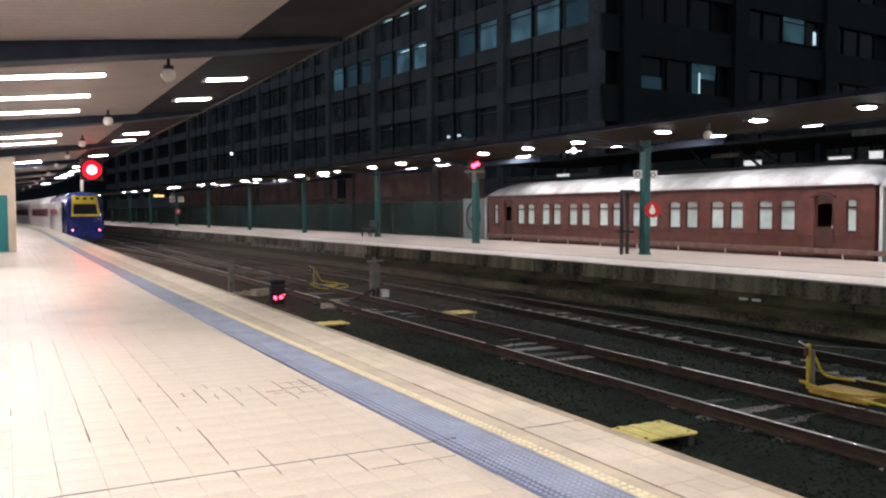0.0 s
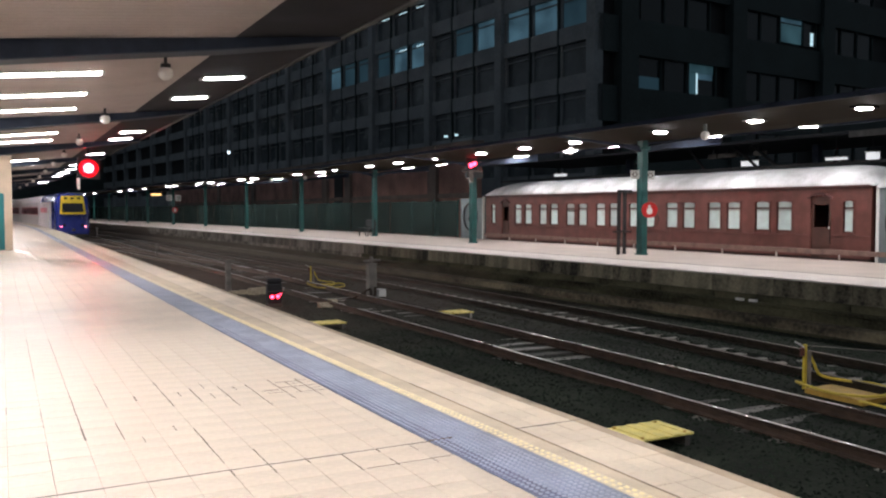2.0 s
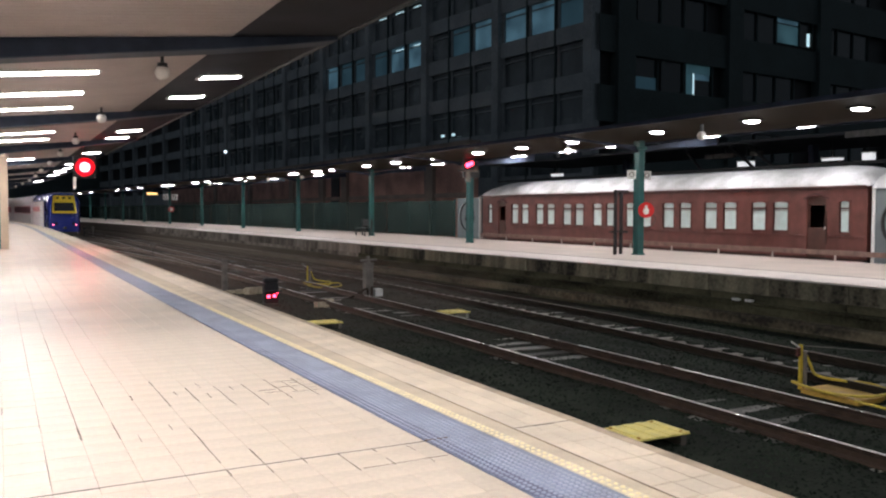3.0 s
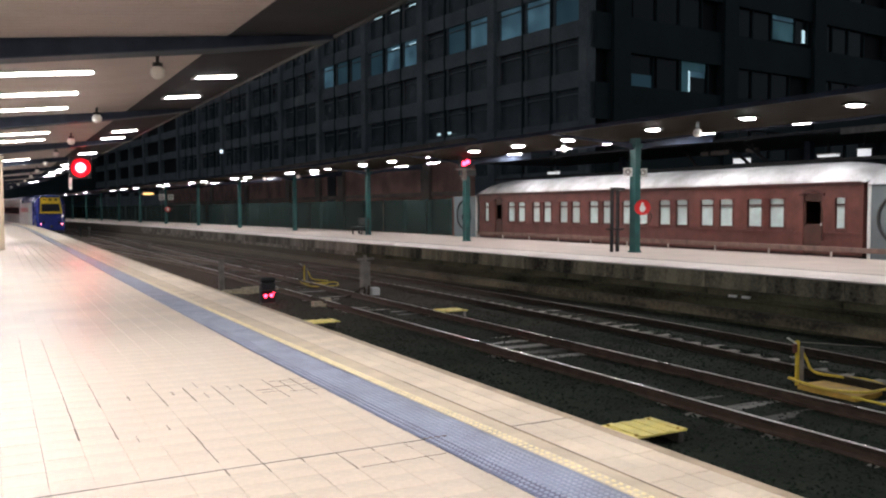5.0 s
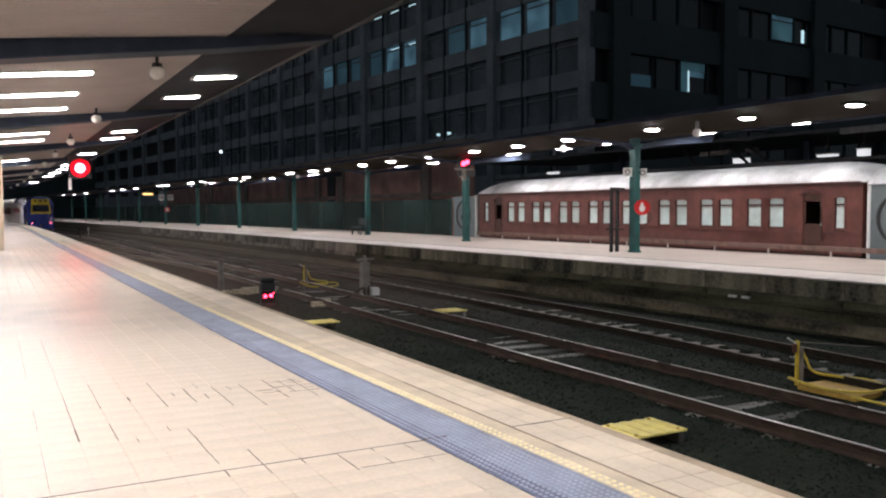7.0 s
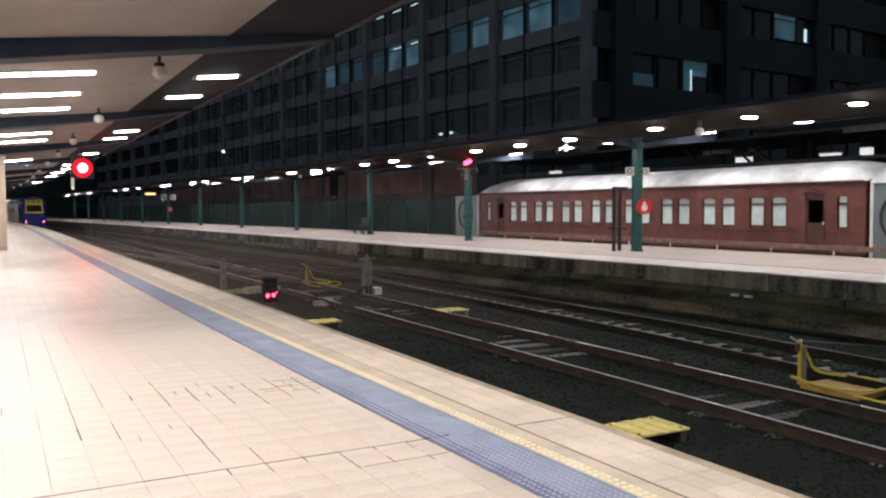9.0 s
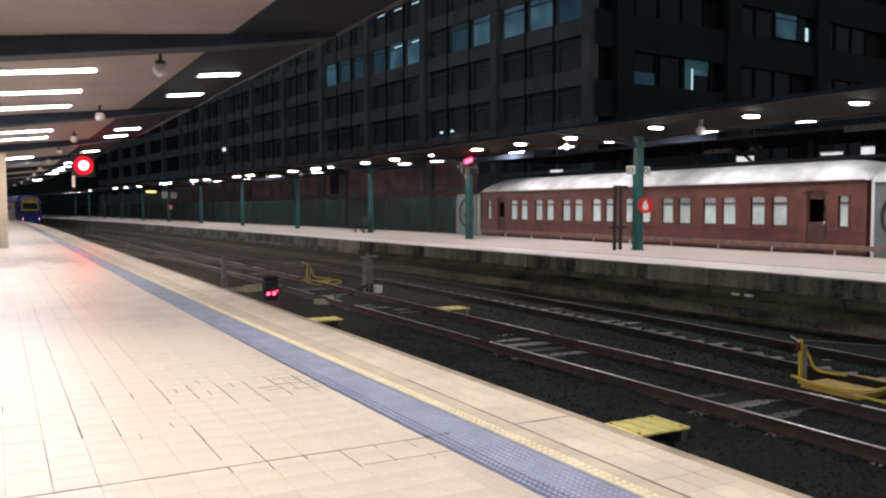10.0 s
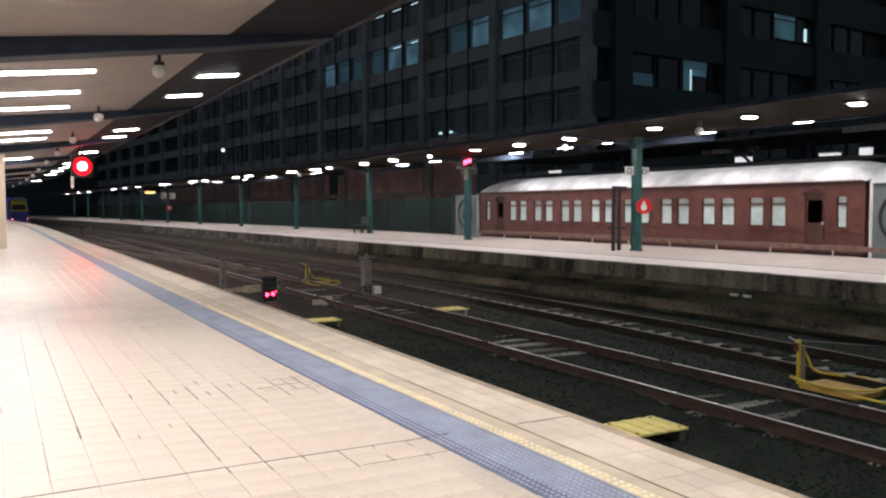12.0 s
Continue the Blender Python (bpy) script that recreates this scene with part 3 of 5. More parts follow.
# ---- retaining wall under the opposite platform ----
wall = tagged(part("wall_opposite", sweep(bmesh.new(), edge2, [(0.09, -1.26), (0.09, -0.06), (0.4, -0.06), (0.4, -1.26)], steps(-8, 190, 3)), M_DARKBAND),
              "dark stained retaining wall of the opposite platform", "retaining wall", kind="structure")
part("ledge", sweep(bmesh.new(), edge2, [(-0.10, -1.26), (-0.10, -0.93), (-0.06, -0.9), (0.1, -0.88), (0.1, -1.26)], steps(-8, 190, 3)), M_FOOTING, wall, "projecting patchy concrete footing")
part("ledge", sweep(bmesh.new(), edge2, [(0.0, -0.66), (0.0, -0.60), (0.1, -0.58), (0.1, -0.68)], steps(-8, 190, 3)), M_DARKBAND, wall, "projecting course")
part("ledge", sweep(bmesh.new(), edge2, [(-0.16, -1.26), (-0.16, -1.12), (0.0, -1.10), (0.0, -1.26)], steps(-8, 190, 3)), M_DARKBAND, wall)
# dressed blocks of the wall
vs, fs = [], []
near_blocks = []
for course, (z0, z1, d) in enumerate(((-0.42, -0.04, 0.035), (-0.59, -0.43, 0.05))):
    y = 4.0 + 0.4 * course
    while y < 78:
        w = random.uniform(1.1, 2.4)
        q = d + random.uniform(-0.012, 0.012)
        c = [(edge2(a) + dd, a, z) for a in (y + 0.01, y + w - 0.01) for dd, z in ((q, z0), (q, z1), (0.095, z1), (0.095, z0))]
        near_blocks.append((y, c))
        y += w
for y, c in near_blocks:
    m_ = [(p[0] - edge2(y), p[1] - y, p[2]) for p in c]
    o = mesh_part("block", m_, [(0, 4, 5, 1), (1, 5, 6, 2), (0, 1, 2, 3), (4, 7, 6, 5), (3, 7, 4, 0)], M_FARSTONE if y > 34 else M_WALLSTONE if c[0][2] > -0.5 else M_DARKBAND, wall)
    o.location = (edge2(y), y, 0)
for y in (13.55, 13.92):
    part("marker", boxed(edge2(y) - 0.03, edge2(y) + 0.055, y - 0.10, y + 0.10, -0.60, -0.545, bevel=0.004), M_WHITE, wall, "small white marker plate")


# ---- columns and canopy of the opposite platform ----
def make_column():
    c = thing("canopy_column", Matrix(), "dark teal steel column with two arms holding the canopy", "column", "columns of the opposite platform")
    bm = boxed(-0.115, 0.115, -0.135, -0.11, 0.05, 3.81)
    box(bm, -0.115, 0.115, 0.11, 0.135, 0.05, 3.81)
    box(bm, -0.095, 0.095, -0.11, 0.11, 0.05, 3.80)
    part("shaft", bm, M_TEAL, c)
    part("base_plate", boxed(-0.15, 0.15, -0.17, 0.17, 0.0, 0.05, bevel=0.01), M_TEAL, c)
    part("cap", boxed(-0.18, 0.18, -0.19, 0.19, 3.5, 3.62, bevel=0.02), M_TEAL, c)
    for s in (-1, 1):
        bm = bmesh.new()
        vv = [bm.verts.new((s * x, q, z)) for q in (-0.06, 0.06) for x, z in ((0.11, 3.42), (0.9, 3.58), (3.5, 3.80), (3.5, 3.836 if s < 0 else 4.12), (0.11, 3.62))]
        bm.faces.new(vv[:5])
        bm.faces.new(vv[5:][::-1])
        for i in range(5):
            bm.faces.new((vv[i], vv[5 + i], vv[5 + (i + 1) % 5], vv[(i + 1) % 5]))
        bmesh.ops.recalc_face_normals(bm, faces=bm.faces[:])
        part("arm", bm, M_BEAM, c, "dark tapered canopy arm")
    return c


COLS = [21.7 + 11.35 * i for i in range(-3, 12)]
col0 = make_column()
col0.matrix_basis = pose(mid2(COLS[0]), COLS[0], 0)
for y in COLS[1:]:
    copy_thing(col0, pose(mid2(y), y, 0))

CY2 = steps(-12, 175, 2)
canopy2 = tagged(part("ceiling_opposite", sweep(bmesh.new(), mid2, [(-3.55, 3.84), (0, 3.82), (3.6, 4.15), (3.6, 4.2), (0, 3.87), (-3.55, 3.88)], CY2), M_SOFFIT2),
                 "brown boarded soffit of the opposite canopy", "canopy", kind="structure")
part("fascia", sweep(bmesh.new(), mid2, [(-3.62, 3.80), (-3.55, 3.80), (-3.55, 3.91), (-3.62, 3.91)], CY2), M_BEAM, canopy2, "dark steel fascia")
part("fascia", sweep(bmesh.new(), mid2, [(3.6, 4.08), (3.68, 4.08), (3.68, 4.25), (3.6, 4.25)], CY2), M_BEAM, canopy2, "dark steel fascia")
part("roof_sheet", sweep(bmesh.new(), mid2, [(-3.55, 3.882), (0, 3.872), (3.6, 4.202), (3.6, 4.24), (0, 3.91), (-3.55, 3.91)], CY2), M_ROOF, canopy2)


def make_lamp(group, thick=0.022, half=0.16, glowing=M_LAMP, wide=0.235):
    t = thing("canopy_lamp", Matrix(), "lit white lamp fitting under the brown canopy soffit", "ceiling lamp", group)
    part("housing", boxed(-wide - 0.05, wide + 0.05, -half - 0.01, half + 0.01, -0.05, 0.0, bevel=0.01), M_HOUSING, t, "dark housing")
    # a shallow oval dish
    bm = bmesh.new()
    bmesh.ops.create_cone(bm, cap_ends=True, segments=20, radius1=0.8, radius2=1.0, depth=thick, matrix=Matrix.Translation((0, 0, -0.05 - thick / 2)) @ Matrix.Diagonal((wide, half, 1, 1)))
    part("diffuser", bm, glowing, t, "glowing oval diffuser")
    return t


lamp0 = make_lamp("lamps of the opposite canopy")
lamp1 = make_lamp("lamps of the far canopy wing", 0.006, 0.08, M_WING, 0.42)
lamp2 = make_lamp("flat lamps far along the canopy", 0.006, 0.55, M_PANEL, 0.27)
first = {0: lamp0, 1: lamp1, 2: lamp2}
spots = [(0, -1.85, y) for y in (1.6, 5.1, 8.7, 12.27, 15.33, 18.83, 22.95, 26.0, 29.2, 33.5, 37.1, 40.7, 45.7)]
spots += [(2, -1.8, y) for y in (48.3, 52.0, 60.0, 62.9, 70.5, 74.1, 82.2, 84.6, 94.7, 101, 107, 115, 124, 133, 142)]
spots += [(1, 2.3, y) for y in (6.0, 9.5, 13.0, 17.0, 20.8, 25.8, 28.8, 32.6, 40.6, 44.7, 57.6, 66, 73, 81, 90)]
for k, x, y in spots:
    p = pose(mid2(y) + x, y, 3.825 if x < 0 else 3.81 + 0.0917 * x, 0, 0 if x < 0 else -math.degrees(math.atan(0.0917)), 0)
    if first.get(k):
        first[k].matrix_basis = p
        first[k] = None
    else:
        copy_thing((lamp0, lamp1, lamp2)[k], p)
for y, x in ((16.84, 16.93), (23.5, 17.38), (50.6, 16.93), (55.5, 16.2), (69.0, 15.3), (81.8, 14.2)):
    g = thing("globe_camera", pose(x, y, 3.52), "milky white globe hanging under the opposite canopy", "globe", "hanging globes")
    part("globe", ball(bmesh.new(), (0, 0, 0), 0.12), M_GLOBE, g)
    part("stem", rod(bmesh.new(), (0, 0, 0.1), (0, 0, 0.31), 0.05, 8), M_HOUSING, g)


# ---- the maroon carriage ----
def make_carriage():
    X, Y0, Y1 = 22.3, 15.65, 37.45
    c = thing("railway_carriage", pose(X, Y0, RAIL_Z), "maroon heritage passenger carriage with silver roof and pale blinds drawn", "railway carriage")
    L = Y1 - Y0
    zb, zs, zt = 1.08, 1.78, 3.24
    W = 2.9
    wins = []
    for i in range(8):
        a = 19.88 + 2.115 * i - Y0
        wins += [(a - 0.60, a), (a - 1.48, a - 0.88)]
    narrow = [(16.22 - Y0, 16.57 - Y0), (36.5 - Y0, 36.88 - Y0)]
    doors = [(17.02 - Y0, 17.72 - Y0), (35.22 - Y0, 35.90 - Y0)]
    cuts = sorted(wins + narrow + doors)
    # pillars and panels of the side
    bm = bmesh.new()
    y = 0.0
    for a, b in cuts:
        box(bm, 0, 0.06, y, a, zs, 2.94)
        y = b
    box(bm, 0, 0.06, y, L, zs, 2.94)
    y = 0.0
    for a, b in sorted(doors):
        box(bm, 0, 0.06, y, a, zb, zs)
        y = b
    box(bm, 0, 0.06, y, L, zb, zs)
    y = 0.0
    box(bm, 0, 0.06, 0, L, 2.94, zt)
    part("side_wall", bm, M_MAROON, c)
    bm = boxed(2.84, 2.9, 0, L, zb, zt)
    box(bm, 0.06, 2.84, 0, 0.06, zb, zt)
    box(bm, 0.06, 2.84, L - 0.06, L, zb, zt)
    part("end_wall", bm, M_MAROON, c)
    part("floor", boxed(0.06, 2.84, 0.06, L - 0.06, zb, zb + 0.06), M_MAROONDARK, c)
    # mouldings
    for z, h in ((1.72, 0.05), (3.16, 0.07), (1.30, 0.03)):
        bm = bmesh.new()
        y = 0.0
        for a, b in (sorted(doors) if z < 3 else []):
            box(bm, -0.03, 0.0, y, a - 0.03, z, z + h, bevel=0.006)
            y = b + 0.03
        box(bm, -0.03, 0.0, y, L, z, z + h, bevel=0.006)
        part("moulding", bm, M_MAROONDARK if z > 3 else M_MAROON, c)
    for a, b in sorted(wins + narrow):
        w = part("window", boxed(0.05, 0.062, a, b, 1.85, 2.81), M_BLIND, c, "pale blind behind glass")
        bm = boxed(-0.018, 0.03, a - 0.05, a, 1.80, 2.80)
        box(bm, -0.018, 0.03, b, b + 0.05, 1.80, 2.80)
        box(bm, -0.03, 0.03, a - 0.06, b + 0.06, 1.80, 1.85, bevel=0.005)
        # arched head
        n = 8
        for i in range(n):
            t0, t1 = i / n, (i + 1) / n
            q0, q1 = a - 0.05 + (b - a + 0.1) * t0, a - 0.05 + (b - a + 0.1) * t1
            h = 2.775 + 0.05 * math.sin(math.pi * (t0 + t1) / 2)
            box(bm, -0.022, 0.03, q0, q1, h - 0.02, h + 0.045)
            box(bm, 0.004, 0.045, max(a, q0), min(b, q1), h + 0.02, 2.945)
        part("frame", bm, M_MAROON, w, "maroon arched frame")
        part("transom", boxed(0.0, 0.05, a, b, 2.565, 2.615), M_MAROONDARK, w)
        bm = boxed(0.012, 0.048, a, a + 0.04, 1.85, 2.80)
        box(bm, 0.012, 0.048, b - 0.03, b, 1.85, 2.80)
        box(bm, 0.010, 0.048, a + 0.04, b - 0.03, 1.85, 1.89)
        part("sash", bm, M_MAROONDARK, w, "dark maroon sash")
        part("pull_bar", boxed(0.036, 0.049, a + 0.07, b - 0.06, 2.52, 2.545), M_GREYPOST, w, "grey blind rail")
    for a, b in doors:
        d = part("door", boxed(0.05, 0.08, a, b, zb, 2.0), M_DOOR, c, "maroon vestibule door with an open dark window")
        bm = boxed(0.05, 0.08, a, a + 0.08, 2.0, 2.75)
        box(bm, 0.05, 0.08, b - 0.08, b, 2.0, 2.75)
        box(bm, 0.05, 0.08, a, b, 2.70, 2.96)
        part("door_frame", bm, M_DOOR, d)
        # black sheet standing for the unlit inside of the carriage
        part("dark_interior", boxed(1.4, 1.45, a - 0.5, b + 0.5, 1.2, 3.1), M_BLACK, d)
        n = 8
        bm = bmesh.new()
        for i in range(n):
            t = (i + 0.5) / n
            q0, q1 = a - 0.08 + (b - a + 0.16) * i / n, a - 0.08 + (b - a + 0.16) * (i + 1) / n
            h = 2.86 + 0.16 * math.sin(math.pi * t)
            box(bm, -0.05, 0.02, q0, q1, h - 0.02, h + 0.05)
        part("hood", bm, M_MAROONDARK, d)
        bm = rod(bmesh.new(), (-0.05, a - 0.05, 1.5), (-0.05, a - 0.05, 2.5), 0.015, 6)
        part("handrail", bm, M_RAIL, d)
        part("door_handle", boxed(-0.0, 0.05, a + 0.02, a + 0.06, 1.95, 2.03), M_WHITE, d, "small pale handle")
    # clerestory-free arched roof with rounded ends
    bm = bmesh.new()
    prof = [(-0.08, 0.0), (-0.06, 0.10), (0.1, 0.30), (0.35, 0.46), (0.75, 0.60), (1.15, 0.68), (1.45, 0.70)]
    prof += [(2.9 - x, z) for x, z in prof[-2::-1]]
    rings = []
    for y, s in ((-0.12, 0.25), (0.05, 0.55), (0.4, 0.80), (0.9, 0.93), (1.5, 1.0), *[(1.5 + (L - 3) * i / 12, 1.0) for i in range(1, 12)], (L - 1.5, 1.0), (L - 0.9, 0.93), (L - 0.4, 0.8), (L - 0.05, 0.55), (L + 0.12, 0.25)):
        rings.append([bm.verts.new((x, y, zt + z * s)) for x, z in prof])
    for a, b in zip(rings, rings[1:]):
        for i in range(len(prof) - 1):
            bm.faces.new((a[i], b[i], b[i + 1], a[i + 1]))
    bm.faces.new(rings[0])
    bm.faces.new(rings[-1][::-1])
    bmesh.ops.recalc_face_normals(bm, faces=bm.faces[:])
    part("roof", bm, M_SILVERROOF, c, "silver painted arched roof")
    part("gutter", boxed(-0.1, -0.05, 0, L, zt - 0.03, zt + 0.03, bevel=0.01), M_MAROONDARK, c)
    part("underframe", boxed(0.2, 2.7, 0.1, L - 0.1, 0.75, zb), M_HOUSING, c)
    for y in (2.2, 4.6, L - 4.6, L - 2.2):
        for x in (0.7, 2.15):
            part("wheel", rod(bmesh.new(), (x - 0.06, y, 0.46), (x + 0.06, y, 0.46), 0.46, 24), M_HOUSING, c)
    part("footboard", boxed(-0.12, 0.15, 0.2, L - 0.2, 0.98, 1.03), M_TIMBER, c, "long timber footboard")
    return c


make_carriage()


# grey panelled vans coupled at both ends, with round emblems
def make_van(y0, y1, emblem_y, label):
    v = thing("grey_van", pose(22.3, y0, RAIL_Z), label, "railway wagon", "vans beside the carriage")
    L = y1 - y0
    part("body", boxed(0.02, 2.86, 0, L, 0.95, 3.16, bevel=0.03), M_GREYBLUE, v)
    part("frame_edge", boxed(-0.02, 0.1, L - 0.09 if y0 < 15 else -0.02, L if y0 < 15 else 0.06, 0.98, 3.2, bevel=0.01), M_WHITE, v, "pale upright edge")
    bm = bmesh.new()
    prof = [(-0.04, 3.17), (0.3, 3.5), (0.9, 3.72), (1.44, 3.78), (2.0, 3.72), (2.6, 3.5), (2.92, 3.17)]
    if y0 < 15:
        ra = [bm.verts.new((x, 0, z)) for x, z in prof]
        rb = [bm.verts.new((x, L, z)) for x, z in prof]
        for i in range(len(prof) - 1):
            bm.faces.new((ra[i], rb[i], rb[i + 1], ra[i + 1]))
        bm.faces.new(ra)
        bm.faces.new(rb[::-1])
        bmesh.ops.recalc_face_normals(bm, faces=bm.faces[:])
        part("roof", bm, M_SILVERROOF, v, "grey arched roof")
    else:
        bm.free()
    e = bmesh.new()
    yc, zc, r = emblem_y - y0, 2.18, 0.72
    pipe(e, [(0.01, yc + r * math.cos(a), zc + r * math.sin(a)) for a in [i * math.tau / 40 for i in range(41)]], 0.055, 6)
    em = part("emblem", e, M_HOUSING, v, "dark round emblem on the panel")
    bm = boxed(0.0, 0.022, yc - 0.2, yc + 0.2, zc - 0.06, zc + 0.0)
    rod(bm, (0.01, yc - 0.05, zc + 0.02), (0.01, yc + 0.05, zc + 0.45), 0.09, 5, 0.02)
    rod(bm, (0.01, yc + 0.15, zc - 0.1), (0.01, yc - 0.1, zc - 0.45), 0.08, 5, 0.02)
    part("emblem_figure", bm, M_HOUSING, em)
    part("underframe", boxed(0.3, 2.6, 0.2, L - 0.2, 0.35, 0.96), M_HOUSING, v)
    for y in (1.0, L - 1.0):
        for x in (0.7, 2.15):
            part("wheel", rod(bmesh.new(), (x - 0.06, y, 0.46), (x + 0.06, y, 0.46), 0.46, 20), M_HOUSING, v)


make_van(4.2, 15.5, 14.45, "grey-blue van with a dark round emblem on its side")
make_van(37.75, 40.2, 39.1, "pale grey-blue van end panel with a dark round emblem")

# low timber guard rail along the back of the opposite platform
g = thing("guard_rail", Matrix(), "low worn timber guard rail on short pale posts", "guard rail")
part("rail", boxed(21.77, 21.83, 4, 36.8, 0.17, 0.32, bevel=0.015), M_TIMBER, g)
for y in np.arange(5.0, 36.8, 2.26):
    part("post", boxed(21.78, 21.82, y - 0.02, y + 0.02, 0.0, 0.17), M_EDGE2, g, "short pale post")


# ---- green screen fence, brick wall and office block behind ----
f = thing("screen_fence", Matrix(), "dark green screening cloth on a tall fence", "fence")
ys = steps(40.5, 165, 2.9)
for a, b in zip(ys, ys[1:]):
    bm = bmesh.new()
    n = 6
    col = []
    for i in range(n + 1):
        y = a + (b - a) * i / n
        x = back2(y) + 0.25 + 0.03 * math.sin(i * 1.9 + a)
        col.append([bm.verts.new((x, y, z)) for z in (0.02, 2.0 + 0.03 * math.sin(i + b))] + [bm.verts.new((x + 0.02, y, z)) for z in (2.0, 0.02)])
    for p, q in zip(col, col[1:]):
        for k_ in range(4):
            bm.faces.new((p[k_], q[k_], q[(k_ + 1) % 4], p[(k_ + 1) % 4]))
    part("screen_panel", bm, M_FENCE, f)
for y in ys:
    part("fence_post", rod(bmesh.new(), (back2(y) + 0.32, y, -1.2), (back2(y) + 0.32, y, 2.08), 0.035, 8), M_TEAL, f)

w = tagged(part("wall_brick", boxed(30.0, 30.6, 52, 170, -1.26, 6.2), M_BRICK), "dark red brick wall beyond the sidings", "brick wall", kind="structure")
for y in (57.5, 75.5, 82, 92, 110, 130):
    part("pier", boxed(29.7, 30.0, y, y + 1.4, -1.26, 6.4), M_BROWNWALL, w, "brown rendered pier")
# a flat slab: the darkness of the opening is put into its colour
part("doorway", boxed(29.9, 30.0, 78.0, 80.2, -0.1, 5.2), M_BLACK, w, "black slab standing for a tall dark doorway")
part("string_course", boxed(29.85, 30.0, 52, 170, 2.4, 2.75), M_BROWNWALL, w)
part("wall_cap", boxed(29.8, 30.8, 52, 170, 6.2, 6.5), M_BROWNWALL, w)

# office block: local x along the long face away from the corner, y into the block
ANG = math.degrees(math.atan(0.1))
office = thing("office_building", pose(43.3, 55.0, 0, 0, 0, 90 + ANG), "dark office block with a few blue-lit windows at night", "building")
# the long face runs on past its last windows to cover the sky
FL, DEEP, TOP = 188.0, 60.0, 33.0
SILLS = [4.6, 8.75, 12.9, 17.05, 21.2, 25.4]
WH = 2.75
PIT = 12.5
part("core_wall", boxed(0.6, FL, -DEEP + 0.6, -0.6, -1.26, TOP), M_BLACK, office)
# long face
for i in range(15):
    x = i * PIT
    part("pier", boxed(x, x + 1.0, -0.6, 0.35, -1.26, TOP), M_FACADE, office)
for z in [-1.26 + 0.0] + [s + WH for s in SILLS]:
    part("spandrel", boxed(1.0, FL, -0.6, 0.0, z, z + (5.86 if z < 0 else 4.15 - WH)), M_FACADE, office)
strips = {(3, 2, 0), (3, 2, 1), (4, 1, 2), (4, 2, 0), (4, 2, 1), (4, 2, 2), (4, 3, 0)}
lit = {(3, 3, 2), (3, 0, 1), (3, 0, 2), (3, 1, 0), (3, 2, 0), (3, 2, 1)}
dim = {(3, 0, 0), (3, 1, 1), (3, 2, 2), (3, 3, 0), (3, 3, 1)}
N = 3
for s, z in enumerate(SILLS):
    for i in range(9):
        for j in range(N):
            a = i * PIT + 1.0 + j * (PIT - 1.0) / N
            b = a + (PIT - 1.0) / N
            on = (s, i, j) in lit
            wn = part("window", boxed(a + 0.3, b - 0.3, -0.42, -0.38, z, z + WH), M_LIT if on else M_LITDIM if (s, i, j) in dim else M_DARKGLASS, office, "blue-lit window" if on else "")
            bm = boxed(a, a + 0.3, -0.6, -0.2, z, z + WH)
            box(bm, b - 0.3, b, -0.6, -0.2, z, z + WH)
            box(bm, a + 0.3, b - 0.3, -0.36, -0.26, z + 2.2, z + 2.32)
            part("window_frame", bm, M_FACADE, wn)
            if (s, i, j) in strips:
                part("light_strip", boxed(a + 0.5, b - 1.3, -0.36, -0.34, z + 2.36, z + 2.47), M_LITBRIGHT, wn, "glowing ceiling light")
# slim mullions that run up over windows and spandrels
for i in range(9):
    for j in range(1, N):
        a = i * PIT + 1.0 + j * (PIT - 1.0) / N
        part("mullion", boxed(a - 0.07, a + 0.07, -0.19, 0.09, 4.0, TOP - 0.2), M_ENDFACADE, office)
# short end face, in darker facade and glass colours than the long face
ENDS = [0.4, 6.1, 11.85, 17.6, 23.35, 29.1]
for i in range(6):
    yv = -3.4 - i * 14.3
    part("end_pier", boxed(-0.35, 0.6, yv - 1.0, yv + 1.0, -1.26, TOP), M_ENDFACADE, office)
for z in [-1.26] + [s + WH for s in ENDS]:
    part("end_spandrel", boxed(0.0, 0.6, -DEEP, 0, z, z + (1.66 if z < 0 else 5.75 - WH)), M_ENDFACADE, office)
for s, z in enumerate(ENDS):
    for i in range(5):
        for j in range(3):
            a = -5.2 - i * 13.4 - j * 3.0
            if (s, i, j) in ((3, 1, 2), (2, 0, 2), (2, 0, 0)):
                continue
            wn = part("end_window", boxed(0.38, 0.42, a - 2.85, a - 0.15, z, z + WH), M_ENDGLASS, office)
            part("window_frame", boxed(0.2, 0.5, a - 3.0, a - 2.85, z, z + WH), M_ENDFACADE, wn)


def lit_window(y0, y1, z0, z1, panes, label):
    """A window of the short face whose panes show different parts of a lit room."""
    wn = part("end_window", boxed(0.40, 0.43, y0, y1, z0, z1), M_ENDGLASS, office, label)
    for a, b, c, d, m in panes:
        part("pane", boxed(0.36, 0.385, a, b, c, d), m, wn)
    part("window_frame", boxed(0.2, 0.5, y0 - 0.15, y0, z0, z1), M_ENDFACADE, wn)


lit_window(-28.25, -24.8, 17.95, 20.65, [(-28.2, -24.85, 19.95, 20.6, M_LIT), (-28.2, -24.85, 18.0, 19.8, M_LITMID)], "blue-lit office window")
lit_window(-30.45, -28.6, 17.95, 20.65, [(-30.25, -29.75, 18.1, 19.4, M_LITBRIGHT)], "dark window with a bright doorway inside")
